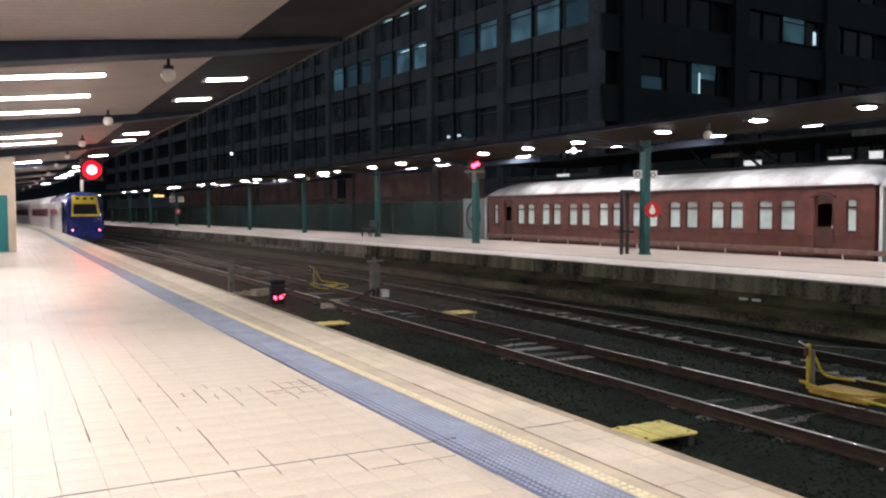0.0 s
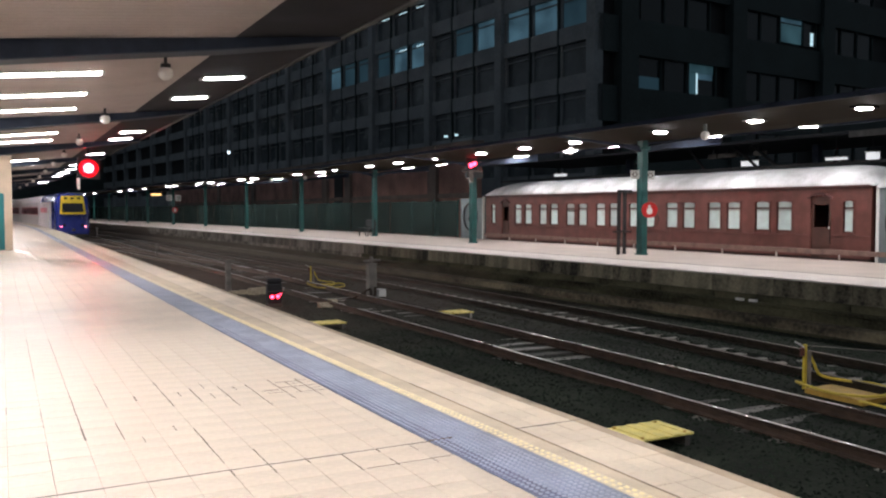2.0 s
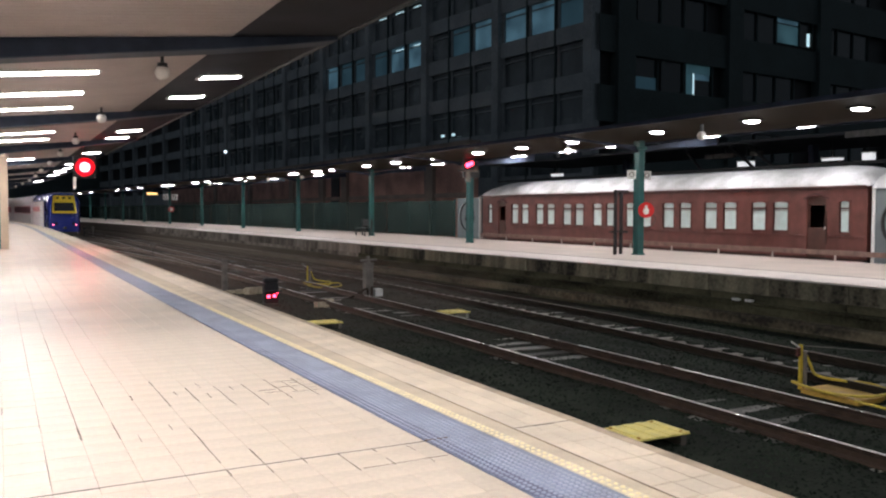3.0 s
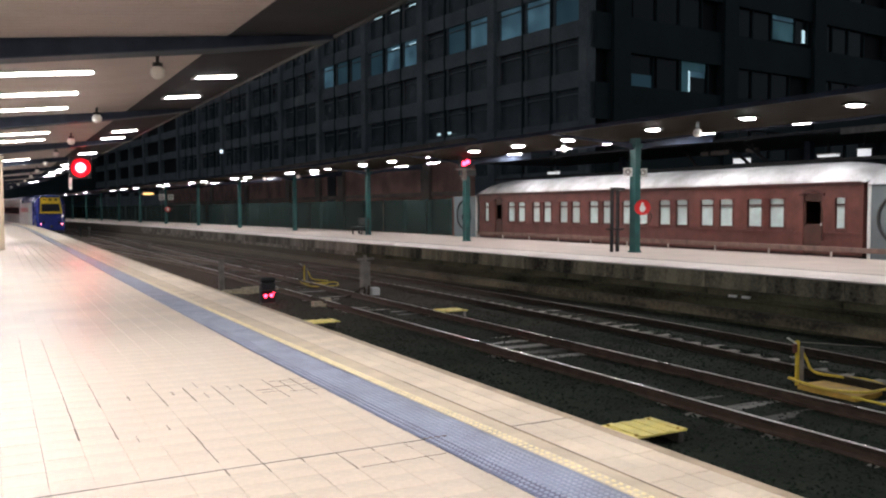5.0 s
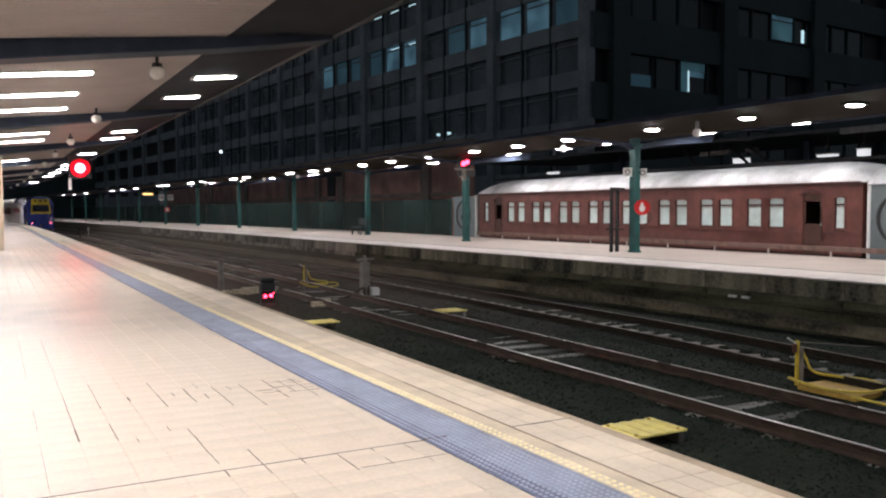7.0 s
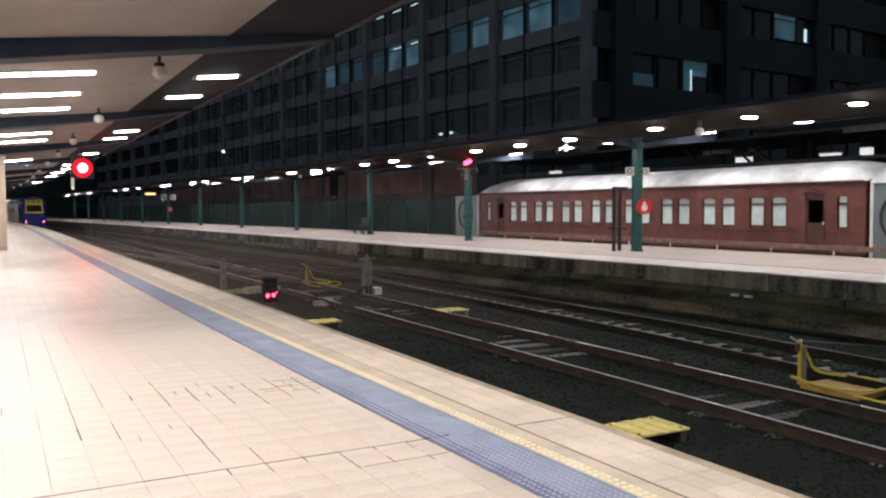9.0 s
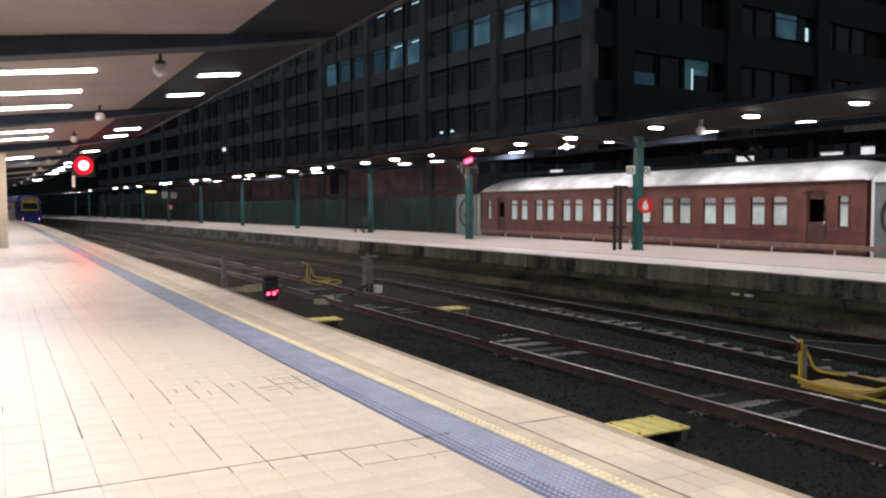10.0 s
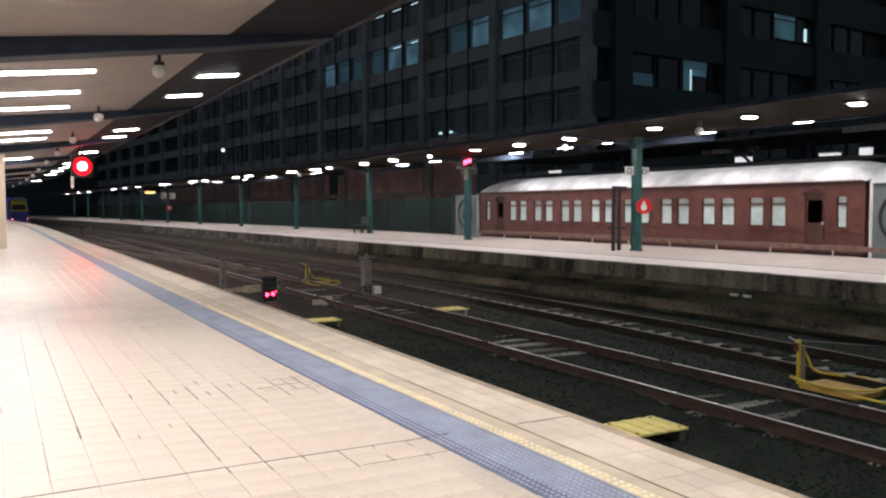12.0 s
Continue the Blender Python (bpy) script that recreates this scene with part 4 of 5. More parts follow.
lit_window(-15.0, -11.5, 11.85, 14.7, [(-14.8, -11.6, 13.84, 14.65, M_LITMID), (-12.48, -11.6, 11.9, 13.82, M_LITMID),
                                       (-12.7, -12.5, 11.95, 13.82, M_LITBRIGHT), (-14.7, -12.72, 13.3, 13.82, M_LIT)], "blue-lit window with a bright corridor inside")
lit_window(-7.7, -5.15, 11.8, 14.55, [(-7.65, -5.2, 11.85, 12.95, M_LITDIM)], "window lit dimly behind its lower half")
part("parapet", boxed(-0.2, FL, -DEEP, 0.2, TOP, TOP + 0.8), M_FACADE, office)


for y in (74.3, 76.2):
    x_ = 43.3 - 0.1 * (y - 55) - 0.6
    l_ = thing("wall_lamp", pose(x_, y, 9.05), "small lit lamp on the dark office wall", "wall lamp", "office wall lamps")
    part("lantern", boxed(-0.1, 0.1, -0.22, 0.22, -0.12, 0.12, bevel=0.03), M_LITBRIGHT, l_, "glowing lantern")
    part("bracket", boxed(0.1, 0.75, -0.05, 0.05, -0.05, 0.05), M_HOUSING, l_)

# Added wall: hides the sky that showed past the office block
sky_screen = thing("distant_building", pose(-30, 246, 0), "plain dark wall added at the far end to hide the sky", "building")
part("wall", boxed(-60, 90, 0, 20, -1.26, 36), M_ENDFACADE, sky_screen)
part("parapet", boxed(-60.3, 90.3, -0.3, 20, 36, 36.8), M_ENDFACADE, sky_screen)

# ---- signals ----
def lens(bm, c, r, d, n=20):
    return rod(bm, c, (c[0] + d[0], c[1] + d[1], c[2] + d[2]), r, n)


s1 = thing("platform_signal", pose(3.3, 38.2, 0), "red platform signal lit, hanging from the canopy by a bracket", "railway signal")
part("head", boxed(-0.44, 0.44, 0.0, 0.25, 2.8, 3.75, bevel=0.03), M_HOUSING, s1)
part("lens", lens(bmesh.new(), (0, 0.0, 3.26), 0.2, (0, -0.06, 0)), M_RED, s1, "glowing red lens")
# not a rim of the lens: its bloom, drawn as a lit disc
part("glow_disc", lens(bmesh.new(), (0, 0.0, 3.26), 0.40, (0, -0.03, 0)), M_REDGLOW, s1, "red glow round the lens, added as a disc")
bm = bmesh.new()
for i in range(14):
    a = math.pi * i / 13
    box(bm, 0.42 * math.cos(a) - 0.03, 0.42 * math.cos(a) + 0.03, -0.22, 0.0, 3.26 + 0.42 * math.sin(a) - 0.012, 3.26 + 0.42 * math.sin(a) + 0.012)
part("hood", bm, M_HOUSING, s1)
part("marker_plate", boxed(-0.46, -0.34, -0.02, 0.0, 2.35, 2.83, bevel=0.004), M_WHITE, s1, "narrow pale plate")
part("bracket", rod(bmesh.new(), (0, 0.12, 3.7), (0, 0.12, 4.22), 0.04, 10), M_HOUSING, s1)

s2 = thing("starting_signal", pose(18.8, 32.75, 0), "dark signal head with two small lit red lenses by a column", "railway signal")
hd = part("head", boxed(-0.28, 0.28, 0.0, 0.25, 3.3, 3.62, bevel=0.03), M_HOUSING, s2)
part("backboard", boxed(-0.30, 0.34, 0.1, 0.16, 3.62, 4.30, bevel=0.05), M_HOUSING, s2)
part("lens", lens(bmesh.new(), (-0.09, 0.0, 3.50), 0.10, (-0.02, -0.04, 0)), M_REDDIM, s2, "glowing red lens")
part("lens", lens(bmesh.new(), (0.10, 0.0, 3.58), 0.09, (-0.02, -0.04, 0)), M_REDDIM, s2, "glowing red lens")
part("bracket", boxed(-0.5, 0.55, 0.05, 0.2, 3.22, 3.29, bevel=0.01), M_GREYPOST, s2, "grey steel platform bracket")
part("mount", boxed(-0.22, 0.62, 0.15, 0.3, 2.95, 3.22, bevel=0.02), M_HOUSING, s2)
part("strut", boxed(-0.1, 0.1, 0.1, 0.25, 2.75, 3.3), M_GREYPOST, s2)

s3 = thing("dwarf_signal", pose(6.62, 22.4, -1.24), "low black dwarf signal with two lit red lenses on the ballast", "railway signal")
part("base", boxed(-0.2, 0.2, 0, 0.3, 0, 0.16, bevel=0.02), M_CONC, s3)
part("head", boxed(-0.2, 0.2, 0.0, 0.28, 0.16, 0.72, bevel=0.04), M_HOUSING, s3)
for x, z, r in ((-0.09, 0.36, 0.045), (0.07, 0.37, 0.045), (0.15, 0.43, 0.018)):
    part("lens", lens(bmesh.new(), (x, -0.0, z), r, (-0.01, -0.03, 0)), M_REDDIM, s3, "glowing red lens")
part("hood", boxed(-0.24, 0.24, -0.12, 0.0, 0.49, 0.52), M_HOUSING, s3)
part("cap", boxed(-0.2, 0.2, 0.02, 0.26, 0.72, 0.86, bevel=0.04), M_HOUSING, s3)


# ---- posts, plates and hoses by the tracks ----
def make_post(x, y, h, label, r=0.13):
    p = thing("concrete_post", pose(x, y, -1.24), label, "post", "posts between tracks")
    part("shaft", boxed(-r, r, -r, r, 0.0, h, bevel=0.015), M_GREYPOST, p)
    part("cap", boxed(-r - 0.02, r + 0.02, -r - 0.02, r + 0.02, h, h + 0.04, bevel=0.01), M_GREYPOST, p)
    part("box", boxed(-r * 0.7, r * 0.7, -r - 0.035, -r, h * 0.45, h * 0.85, bevel=0.01), M_GREYPOST, p, "grey cover plate")
    return p


make_post(6.57, 27.6, 1.07, "grey weathered concrete post standing in the ballast", 0.085)
p2 = make_post(10.15, 24.0, 1.05, "grey weathered hydrant post with pipes on the ballast")
bm = bmesh.new()
pipe(bm, slope([(-0.1, -0.2, 0.0), (-0.12, -0.2, 0.3), (-0.4, -0.25, 0.18), (-0.7, -0.3, 0.06), (-1.0, -0.2, 0.02)]), 0.03)
pipe(bm, slope([(0.05, -0.2, 0.35), (0.0, -0.25, 0.1), (-0.2, -0.35, 0.03), (-0.6, -0.6, 0.02)]), 0.035)
part("hose", bm, M_RAIL, p2, "rusty brown hose")
part("side_box", boxed(0.16, 0.42, -0.2, 0.1, 0.0, 0.28, bevel=0.02), M_WHITE, p2, "small white box")
bm = rod(bmesh.new(), (-0.25, 0, 1.16), (0.3, 0, 1.18), 0.04, 8)
rod(bm, (0, 0, 1.05), (0, 0, 1.3), 0.06, 8)
part("valve", bm, M_GREYPOST, p2)


def make_plate(x0, x1, y0, y1, label):
    p = thing("yellow_plate", pose((x0 + x1) / 2, (y0 + y1) / 2, -1.02), label, "plate", "yellow plates by the tracks")
    a, b = (x1 - x0) / 2, (y1 - y0) / 2
    for i in range(8):
        x = -a + (2 * a) * i / 8
        part("slat", boxed(x + 0.003, x + 2 * a / 8 - 0.003, -b, b, -0.012, 0.006 + 0.008 * (i % 2)), M_PLATE, p)
    for x in (-a + 0.08, a - 0.08):
        for q in (-b + 0.06, b - 0.06):
            part("bolt", rod(bmesh.new(), (x, q, 0.0), (x, q, 0.025), 0.02, 6), M_TRAY, p)
    for x in (-a + 0.065, a - 0.065):
        part("bearer", boxed(x - 0.035, x + 0.035, -b + 0.03, b - 0.03, -0.23, -0.012), M_SLEEPER, p)


make_plate(6.1, 6.88, 6.95, 7.55, "weathered bright yellow board with ribbed top by the platform")
make_plate(5.93, 6.78, 17.45, 18.0, "yellow board lying between the tracks")
make_plate(9.62, 10.26, 17.8, 18.4, "dull yellow board lying beside the rail")




def make_hose(x, y, s, label):
    h = thing("hose_stand", pose(x, y, -1.15), label, "hose stand", "hose stands by the track")
    post = part("post", boxed(-0.024, 0.024, -0.024, 0.024, -0.08, 0.86 * s, bevel=0.008), M_YELLOW, h, "yellow painted post")
    part("standpipe", rod(bmesh.new(), (0.10, 0.0, 0), (0.10, 0.0, 0.72 * s), 0.03, 8), M_GREYPOST, h)
    part("lever", rod(bmesh.new(), (-0.02, 0, 0.8 * s), (-0.16, 0.05, 0.92 * s), 0.012, 6), M_WHITE, h)
    part("tap", boxed(-0.09, -0.024, -0.025, 0.025, 0.62 * s, 0.8 * s, bevel=0.012), M_MAROON, h, "dull red tap body")
    part("tray", boxed(-0.18, 0.42, -1.1, -0.15, -0.06, 0.02, bevel=0.008), M_TRAY, h, "yellow drip tray")
    part("guy_wire", rod(bmesh.new(), (0.03, 0, 0.83 * s), (1.5, -0.35, 0.62 * s), 0.005, 5), M_GREYPOST, h, "thin grey wire")
    bm = bmesh.new()
    pipe(bm, slope([(0.12, 0, 0.62 * s), (0.16, -0.03, 0.35), (0.25, -0.1, 0.16), (0.5, -0.35, 0.10), (0.55, -0.8, 0.12), (0.4, -1.3, 0.08), (0.1, -1.45, 0.06)]), 0.02)
    pipe(bm, slope([(-0.05, 0.0, 0.06), (-0.14, 0.03, 0.08), (-0.2, -0.2, 0.07), (-0.26, -0.7, 0.06), (-0.1, -1.15, 0.08), (0.3, -1.25, 0.1), (0.6, -1.5, 0.12), (0.55, -1.9, 0.06), (0.1, -2.1, 0.05), (-0.35, -1.9, 0.05), (-0.4, -1.2, 0.06)]), 0.02)
    part("hose", bm, M_YELLOW, h, "looped yellow hose")
    return h


make_hose(10.64, 8.5, 0.74, "yellow hose stand with a looped hose on a tray")
make_hose(9.75, 28.6, 0.75, "distant yellow hose stand with a looped hose")

for x, y, h, m_ in ((7.45, 88.0, 0.75, M_HOUSING), (7.95, 85.0, 0.85, M_GREYPOST), (8.0, 51.0, 0.55, M_GREYPOST)):
    o = thing("marker_post", pose(x, y, -1.2), "short marker post with a small head standing by the rails", "post", "marker posts")
    part("stake", boxed(-0.05, 0.05, -0.05, 0.05, 0, h, bevel=0.01), m_, o)
    part("head", boxed(-0.13, 0.13, -0.07, 0.07, h, h + 0.2, bevel=0.02), m_, o)

# rubble and cable covers by the dwarf signal
for x, y, a, b, c in ((7.2, 26.0, 0.75, 0.3, 0.24), (6.75, 26.3, 0.3, 0.2, 0.16), (6.5, 26.6, 0.25, 0.2, 0.12), (7.75, 26.3, 0.6, 0.25, 0.12), (8.05, 22.2, 0.5, 0.3, 0.1), (8.3, 22.6, 0.35, 0.25, 0.13), (7.8, 21.7, 0.4, 0.2, 0.08)):
    o = part("rubble_block", boxed(-a / 2, a / 2, -b / 2, b / 2, 0, c, bevel=0.02), M_RUBBLE)
    o.matrix_basis = pose(x, y, -1.19, 0, 0, 20 * math.sin(x * 9))
    tagged(o, "broken pale concrete block lying on the ballast", "concrete block", "rubble blocks")

# ---- signs and furniture of the opposite platform ----
cx, cy = mid2(21.7), 21.7


def make_sign(x, y, z, r, label):
    s = thing("platform_sign", pose(x, y, z, 0, 0, -35), label, "sign", "platform signs")
    part("board", boxed(-r, r, -0.02, 0.02, -r, r, bevel=0.01), M_WHITE, s)
    bm = bmesh.new()
    bmesh.ops.create_cone(bm, cap_ends=True, segments=24, radius1=r * 0.62, radius2=r * 0.62, depth=0.012, matrix=pose(0, -0.024, 0, 90))
    d = part("disc", bm, M_GREYPOST, s, "grey round symbol")
    bm = boxed(-r * 0.3, r * 0.3, -0.036, -0.03, -r * 0.35, r * 0.35)
    part("symbol", bm, M_WHITE, d)


make_sign(cx - 0.32, cy + 0.0, 2.68, 0.145, "small white square sign with a grey round symbol")
make_sign(cx + 0.25, cy - 0.1, 2.66, 0.145, "small white square sign with a dark round symbol")
rs = thing("help_point_sign", pose(cx + 0.06, cy - 0.30, 1.50, 0, 0, -40), "round red sign with a white bell shape on the column", "sign")
bm = bmesh.new()
bmesh.ops.create_cone(bm, cap_ends=True, segments=32, radius1=0.26, radius2=0.26, depth=0.04, matrix=pose(0, 0, 0, 90))
part("disc", bm, M_REDSIGN, rs)
bm = bmesh.new()
ball(bm, (0, -0.02, -0.03), 0.10, 14, 8, 1.2)
ball(bm, (0, -0.02, 0.12), 0.05, 10, 6)
for v_ in bm.verts:
    v_.co.y = -0.02 + (v_.co.y + 0.02) * 0.12
part("white_symbol", bm, M_WHITE, rs, "white bell shape")
part("bracket", rod(bmesh.new(), (0, 0.02, 0), (0, 0.16, 0), 0.03, 8), M_TEAL, rs)
bm = pipe(bmesh.new(), slope([(0.2, 0.02, -0.1), (0.3, 0.03, -0.3), (0.2, 0.03, -0.5), (0.02, 0.1, -0.58)]), 0.014, 6)
part("cable", bm, M_HOUSING, rs)

fr = thing("timetable_frame", pose(18.55, 22.2, 0, 0, 0, 25), "dark steel sign frame standing by the column", "sign frame")
for x in (-0.22, 0.22):
    part("post", boxed(x - 0.05, x + 0.05, -0.05, 0.05, 0, 2.1, bevel=0.008), M_HOUSING, fr)
part("top_bar", boxed(-0.27, 0.72, -0.05, 0.05, 2.1, 2.18, bevel=0.008), M_HOUSING, fr)
part("side_bar", boxed(0.27, 0.72, -0.03, 0.03, 0.72, 0.78, bevel=0.006), M_HOUSING, fr)
part("shelf", boxed(-0.55, 0.25, -0.06, 0.06, 0.75, 0.80, bevel=0.006), M_HOUSING, fr)

y9 = COLS[9]
make_sign(mid2(y9) - 0.45, y9 - 0.3, 2.75, 0.3, "white square platform sign with a round symbol far along")
make_sign(mid2(y9) + 0.45, y9 - 0.3, 2.75, 0.3, "white square platform sign with a dark symbol far along")
o = thing("round_sign", pose(mid2(y9) + 0.1, y9 - 0.3, 1.5), "small red round sign on a distant column", "sign")
bm = bmesh.new()
bmesh.ops.create_cone(bm, cap_ends=True, segments=24, radius1=0.28, radius2=0.28, depth=0.2, matrix=pose(0, 0, 0, 90))
part("disc", bm, M_REDSIGN, o)
part("white_symbol", boxed(-0.12, 0.12, -0.115, -0.10, -0.16, 0.16, bevel=0.004), M_WHITE, o)

bn = thing("bench", pose(18.72, 44.9, 0), "dark bench beside a teal column", "bench")
part("seat", boxed(-0.25, 0.25, -0.75, 0.75, 0.42, 0.47, bevel=0.01), M_HOUSING, bn)
part("backrest", boxed(0.22, 0.27, -0.75, 0.75, 0.55, 0.95, bevel=0.01), M_HOUSING, bn)
for x in (-0.2, 0.2):
    for y in (-0.65, 0.65):
        part("leg", boxed(x - 0.03, x + 0.03, y - 0.03, y + 0.03, 0, 0.96 if x > 0 else 0.42), M_HOUSING, bn)

ds = thing("departure_display", pose(14.2, 90.5, 3.1), "hanging amber lit departure display", "display")
part("case", boxed(-0.6, 0.6, 0, 0.2, -0.2, 0.2, bevel=0.02), M_HOUSING, ds)
part("screen", boxed(-0.5, 0.5, -0.012, 0.0, -0.08, 0.09), M_AMBER, ds, "glowing amber rows")
part("hanger", rod(bmesh.new(), (0, 0.1, 0.25), (0, 0.1, 0.75), 0.04, 8), M_HOUSING, ds)

sl = thing("yard_lamp", pose(30.2, 125.5, 6.5), "distant bright lamp on a dark pole", "street lamp")
part("pole", rod(bmesh.new(), (0, 0, 0), (0, 0, 3.4), 0.08, 8), M_HOUSING, sl)
part("lantern", boxed(-0.2, 0.2, -0.12, 0.12, 3.35, 3.75, bevel=0.05), mat("cold_lantern", (0.7, 0.85, 1.0), emit=0.7), sl, "glowing cold lantern")

M_SIDING = mat("far_lamp_glow", (0.95, 0.96, 1.0), emit=0.22)
# a further canopy over the sidings with a few lamps
c3 = tagged(part("ceiling_far", boxed(27.5, 34, 5, 46, 4.28, 4.40), M_ROOF), "dark canopy over the far sidings", "canopy", kind="structure")
part("fascia", boxed(27.4, 27.5, 5, 20.2, 4.14, 4.36), M_GREYPOST, c3, "pale canopy edge")
for y in (12, 24, 36):
    part("post", boxed(30.6, 30.9, y, y + 0.3, -1.26, 4.28), M_BEAM, c3)
for y, z, wide, high in ((20.35, 3.53, 0.24, 0.13), (21.9, 3.5, 0.45, 0.04), (26.2, 3.52, 0.42, 0.10), (40.2, 3.53, 0.5, 0.06)):
    l_ = thing("siding_lamp", pose(29.0, y, z), "lit white box lamp hanging under the far dark canopy", "ceiling lamp", "far lamps")
    part("housing", boxed(-0.14, 0.14, -wide, wide, high, high + 0.05, bevel=0.01), M_WHITEMETAL, l_)
    part("diffuser", boxed(-0.12, 0.12, -wide + 0.03, wide - 0.03, -high, high, bevel=0.02), M_SIDING, l_, "glowing diffuser")
    part("hanger", rod(bmesh.new(), (0, 0, high + 0.05), (0, 0, 4.28 - z), 0.02, 6), M_HOUSING, l_)
for y, wide in ((27.7, 0.55), (25.9, 0.3), (28.6, 0.25)):
    l_ = thing("duct_panel", pose(29.3, y, 3.98), "pale duct panel under the far dark canopy", "duct", "far ducts")
    part("panel", boxed(-0.1, 0.1, -wide, wide, -0.11, 0.09, bevel=0.015), M_GREYPOST, l_)
    part("strap", boxed(-0.02, 0.02, -0.03, 0.03, 0.09, 0.3), M_HOUSING, l_)
for y0, z0, y1, z1 in ((26.7, 4.28, 25.4, 3.3), (24.4, 3.3, 25.7, 4.28), (29.4, 4.28, 28.4, 3.3)):
    bm = rod(bmesh.new(), (28.6, y0, z0), (28.6, y1, z1), 0.07, 8)
    part("brace", bm, M_HOUSING, c3, "dark diagonal brace")
part("tie_beam", boxed(28.52, 28.68, 5, 46, 3.24, 3.36), M_HOUSING, c3, "dark tie beam")


# ---- the departing train ----
def loft(bm, rings):
    vr = [[bm.verts.new(p) for p in r] for r in rings]
    for a, b in zip(vr, vr[1:]):
        for i in range(len(a)):
            j = (i + 1) % len(a)
            bm.faces.new((a[i], b[i], b[j], a[j]))
    bm.faces.new(vr[0])
    bm.faces.new(vr[-1][::-1])
    bmesh.ops.recalc_face_normals(bm, faces=bm.faces[:])
    return bm


def section(y, w, z0, z1, lean=0.0):
    """A body section at y, leaning forward with height."""
    pts = [(-w + 0.08, z0), (-w, z0 + 0.25), (-w, z1 - 0.75), (-w + 0.14, z1 - 0.35), (-w + 0.5, z1 - 0.08), (0, z1),
           (w - 0.5, z1 - 0.08), (w - 0.14, z1 - 0.35), (w, z1 - 0.75), (w, z0 + 0.25), (w - 0.08, z0)]
    return [(x, y + lean * max(0.0, (z - 1.55)), z) for x, z in pts]


def bogies(t, ys):
    for y in ys:
        b = part("bogie", boxed(-1.05, 1.05, y - 1.3, y + 1.3, 0.35, 0.7, bevel=0.03), M_HOUSING, t)
        for q in (-1.1, 1.1):
            for x in (-0.75, 0.75):
                part("wheel", rod(bmesh.new(), (x - 0.06, y + q, 0.45), (x + 0.06, y + q, 0.45), 0.45, 18), M_RAIL, b)


def make_power_car():
    t = thing("power_car", Matrix(), "blue and yellow diesel power car with red tail lights, leaving", "locomotive", "cars of the departing train")
    L = 16.5
    part("body", loft(bmesh.new(), [section(0.0, 1.16, 0.55, 3.70, 0.42), section(0.25, 1.27, 0.45, 3.92, 0.40), section(1.2, 1.38, 0.45, 4.02, 0.25),
                                    section(2.6, 1.45, 0.45, 4.05), section(L, 1.45, 0.45, 4.05)]), M_TRAINBLUE, t)

    def face(x0, x1, z0, z1, off, taper=0.0):
        # a plate on the raked nose
        bm = bmesh.new()
        yy_ = lambda z: 0.42 * max(0.0, z - 1.55)
        v_ = [bm.verts.new((x, yy_(z) - off - d, z)) for d in (0, 0.02) for x, z in ((x0, z0), (x1, z0), (x1 - taper, z1), (x0 + taper, z1))]
        for q in ((0, 1, 2, 3), (4, 7, 6, 5), (0, 4, 5, 1), (1, 5, 6, 2), (2, 6, 7, 3), (3, 7, 4, 0)):
            bm.faces.new([v_[i] for i in q])
        bmesh.ops.recalc_face_normals(bm, faces=bm.faces[:])
        return bm

    y_ = part("nose_panel", face(-0.98, 0.98, 2.18, 3.72, 0.01, 0.12), M_TRAINYELLOW, t, "yellow panel round the windscreen")
    part("windscreen", face(-0.84, 0.84, 2.34, 3.10, 0.035, 0.06), M_WINDOW, y_, "dark raked windscreen")
    for x in (-0.5, 0.0, 0.5):
        part("marker_light", face(x - 0.12, x + 0.12, 3.42, 3.60, 0.035), M_WINDOW, y_)
    for x in (-0.92, 0.92):
        part("tail_light", boxed(x - 0.05, x + 0.05, -0.03, 0.02, 1.12, 1.21, bevel=0.01), M_TAIL, t, "lit red tail light")
        part("headlight", boxed(x * 0.74 - 0.09, x * 0.74 + 0.09, -0.02, 0.02, 1.18, 1.40, bevel=0.01), M_WINDOW, t)
    for s in (-1, 1):
        part("side_panel", boxed(s * 1.452, s * 1.47, 2.75, L - 0.4, 0.6, 3.25), M_STEEL, t, "silver side panel")
        part("side_stripe", boxed(s * 1.471, s * 1.478, 2.75, 7.0, 0.7, 3.0), M_TRAINWHITE, t, "white side band")
        part("side_stripe", boxed(s * 1.471, s * 1.479, 6.9, L - 0.6, 2.3, 2.75), M_TRAINRED, t, "red side band")
        part("cab_door", boxed(s * 1.451, s * 1.464, 2.0, 2.7, 0.9, 3.1), M_TRAINBLUE, t)
        part("cab_window", boxed(s * 1.452, s * 1.466, 1.5, 1.9, 2.4, 3.05), M_WINDOW, t)
    part("coupler", rod(bmesh.new(), (0, -0.35, 0.9), (0, 0.1, 0.9), 0.12, 10), M_HOUSING, t)
    part("skirt", boxed(-1.05, 1.05, 0.02, 0.35, 0.25, 0.7, bevel=0.05), M_HOUSING, t)
    bogies(t, (3.2, L - 3.2))
    return t


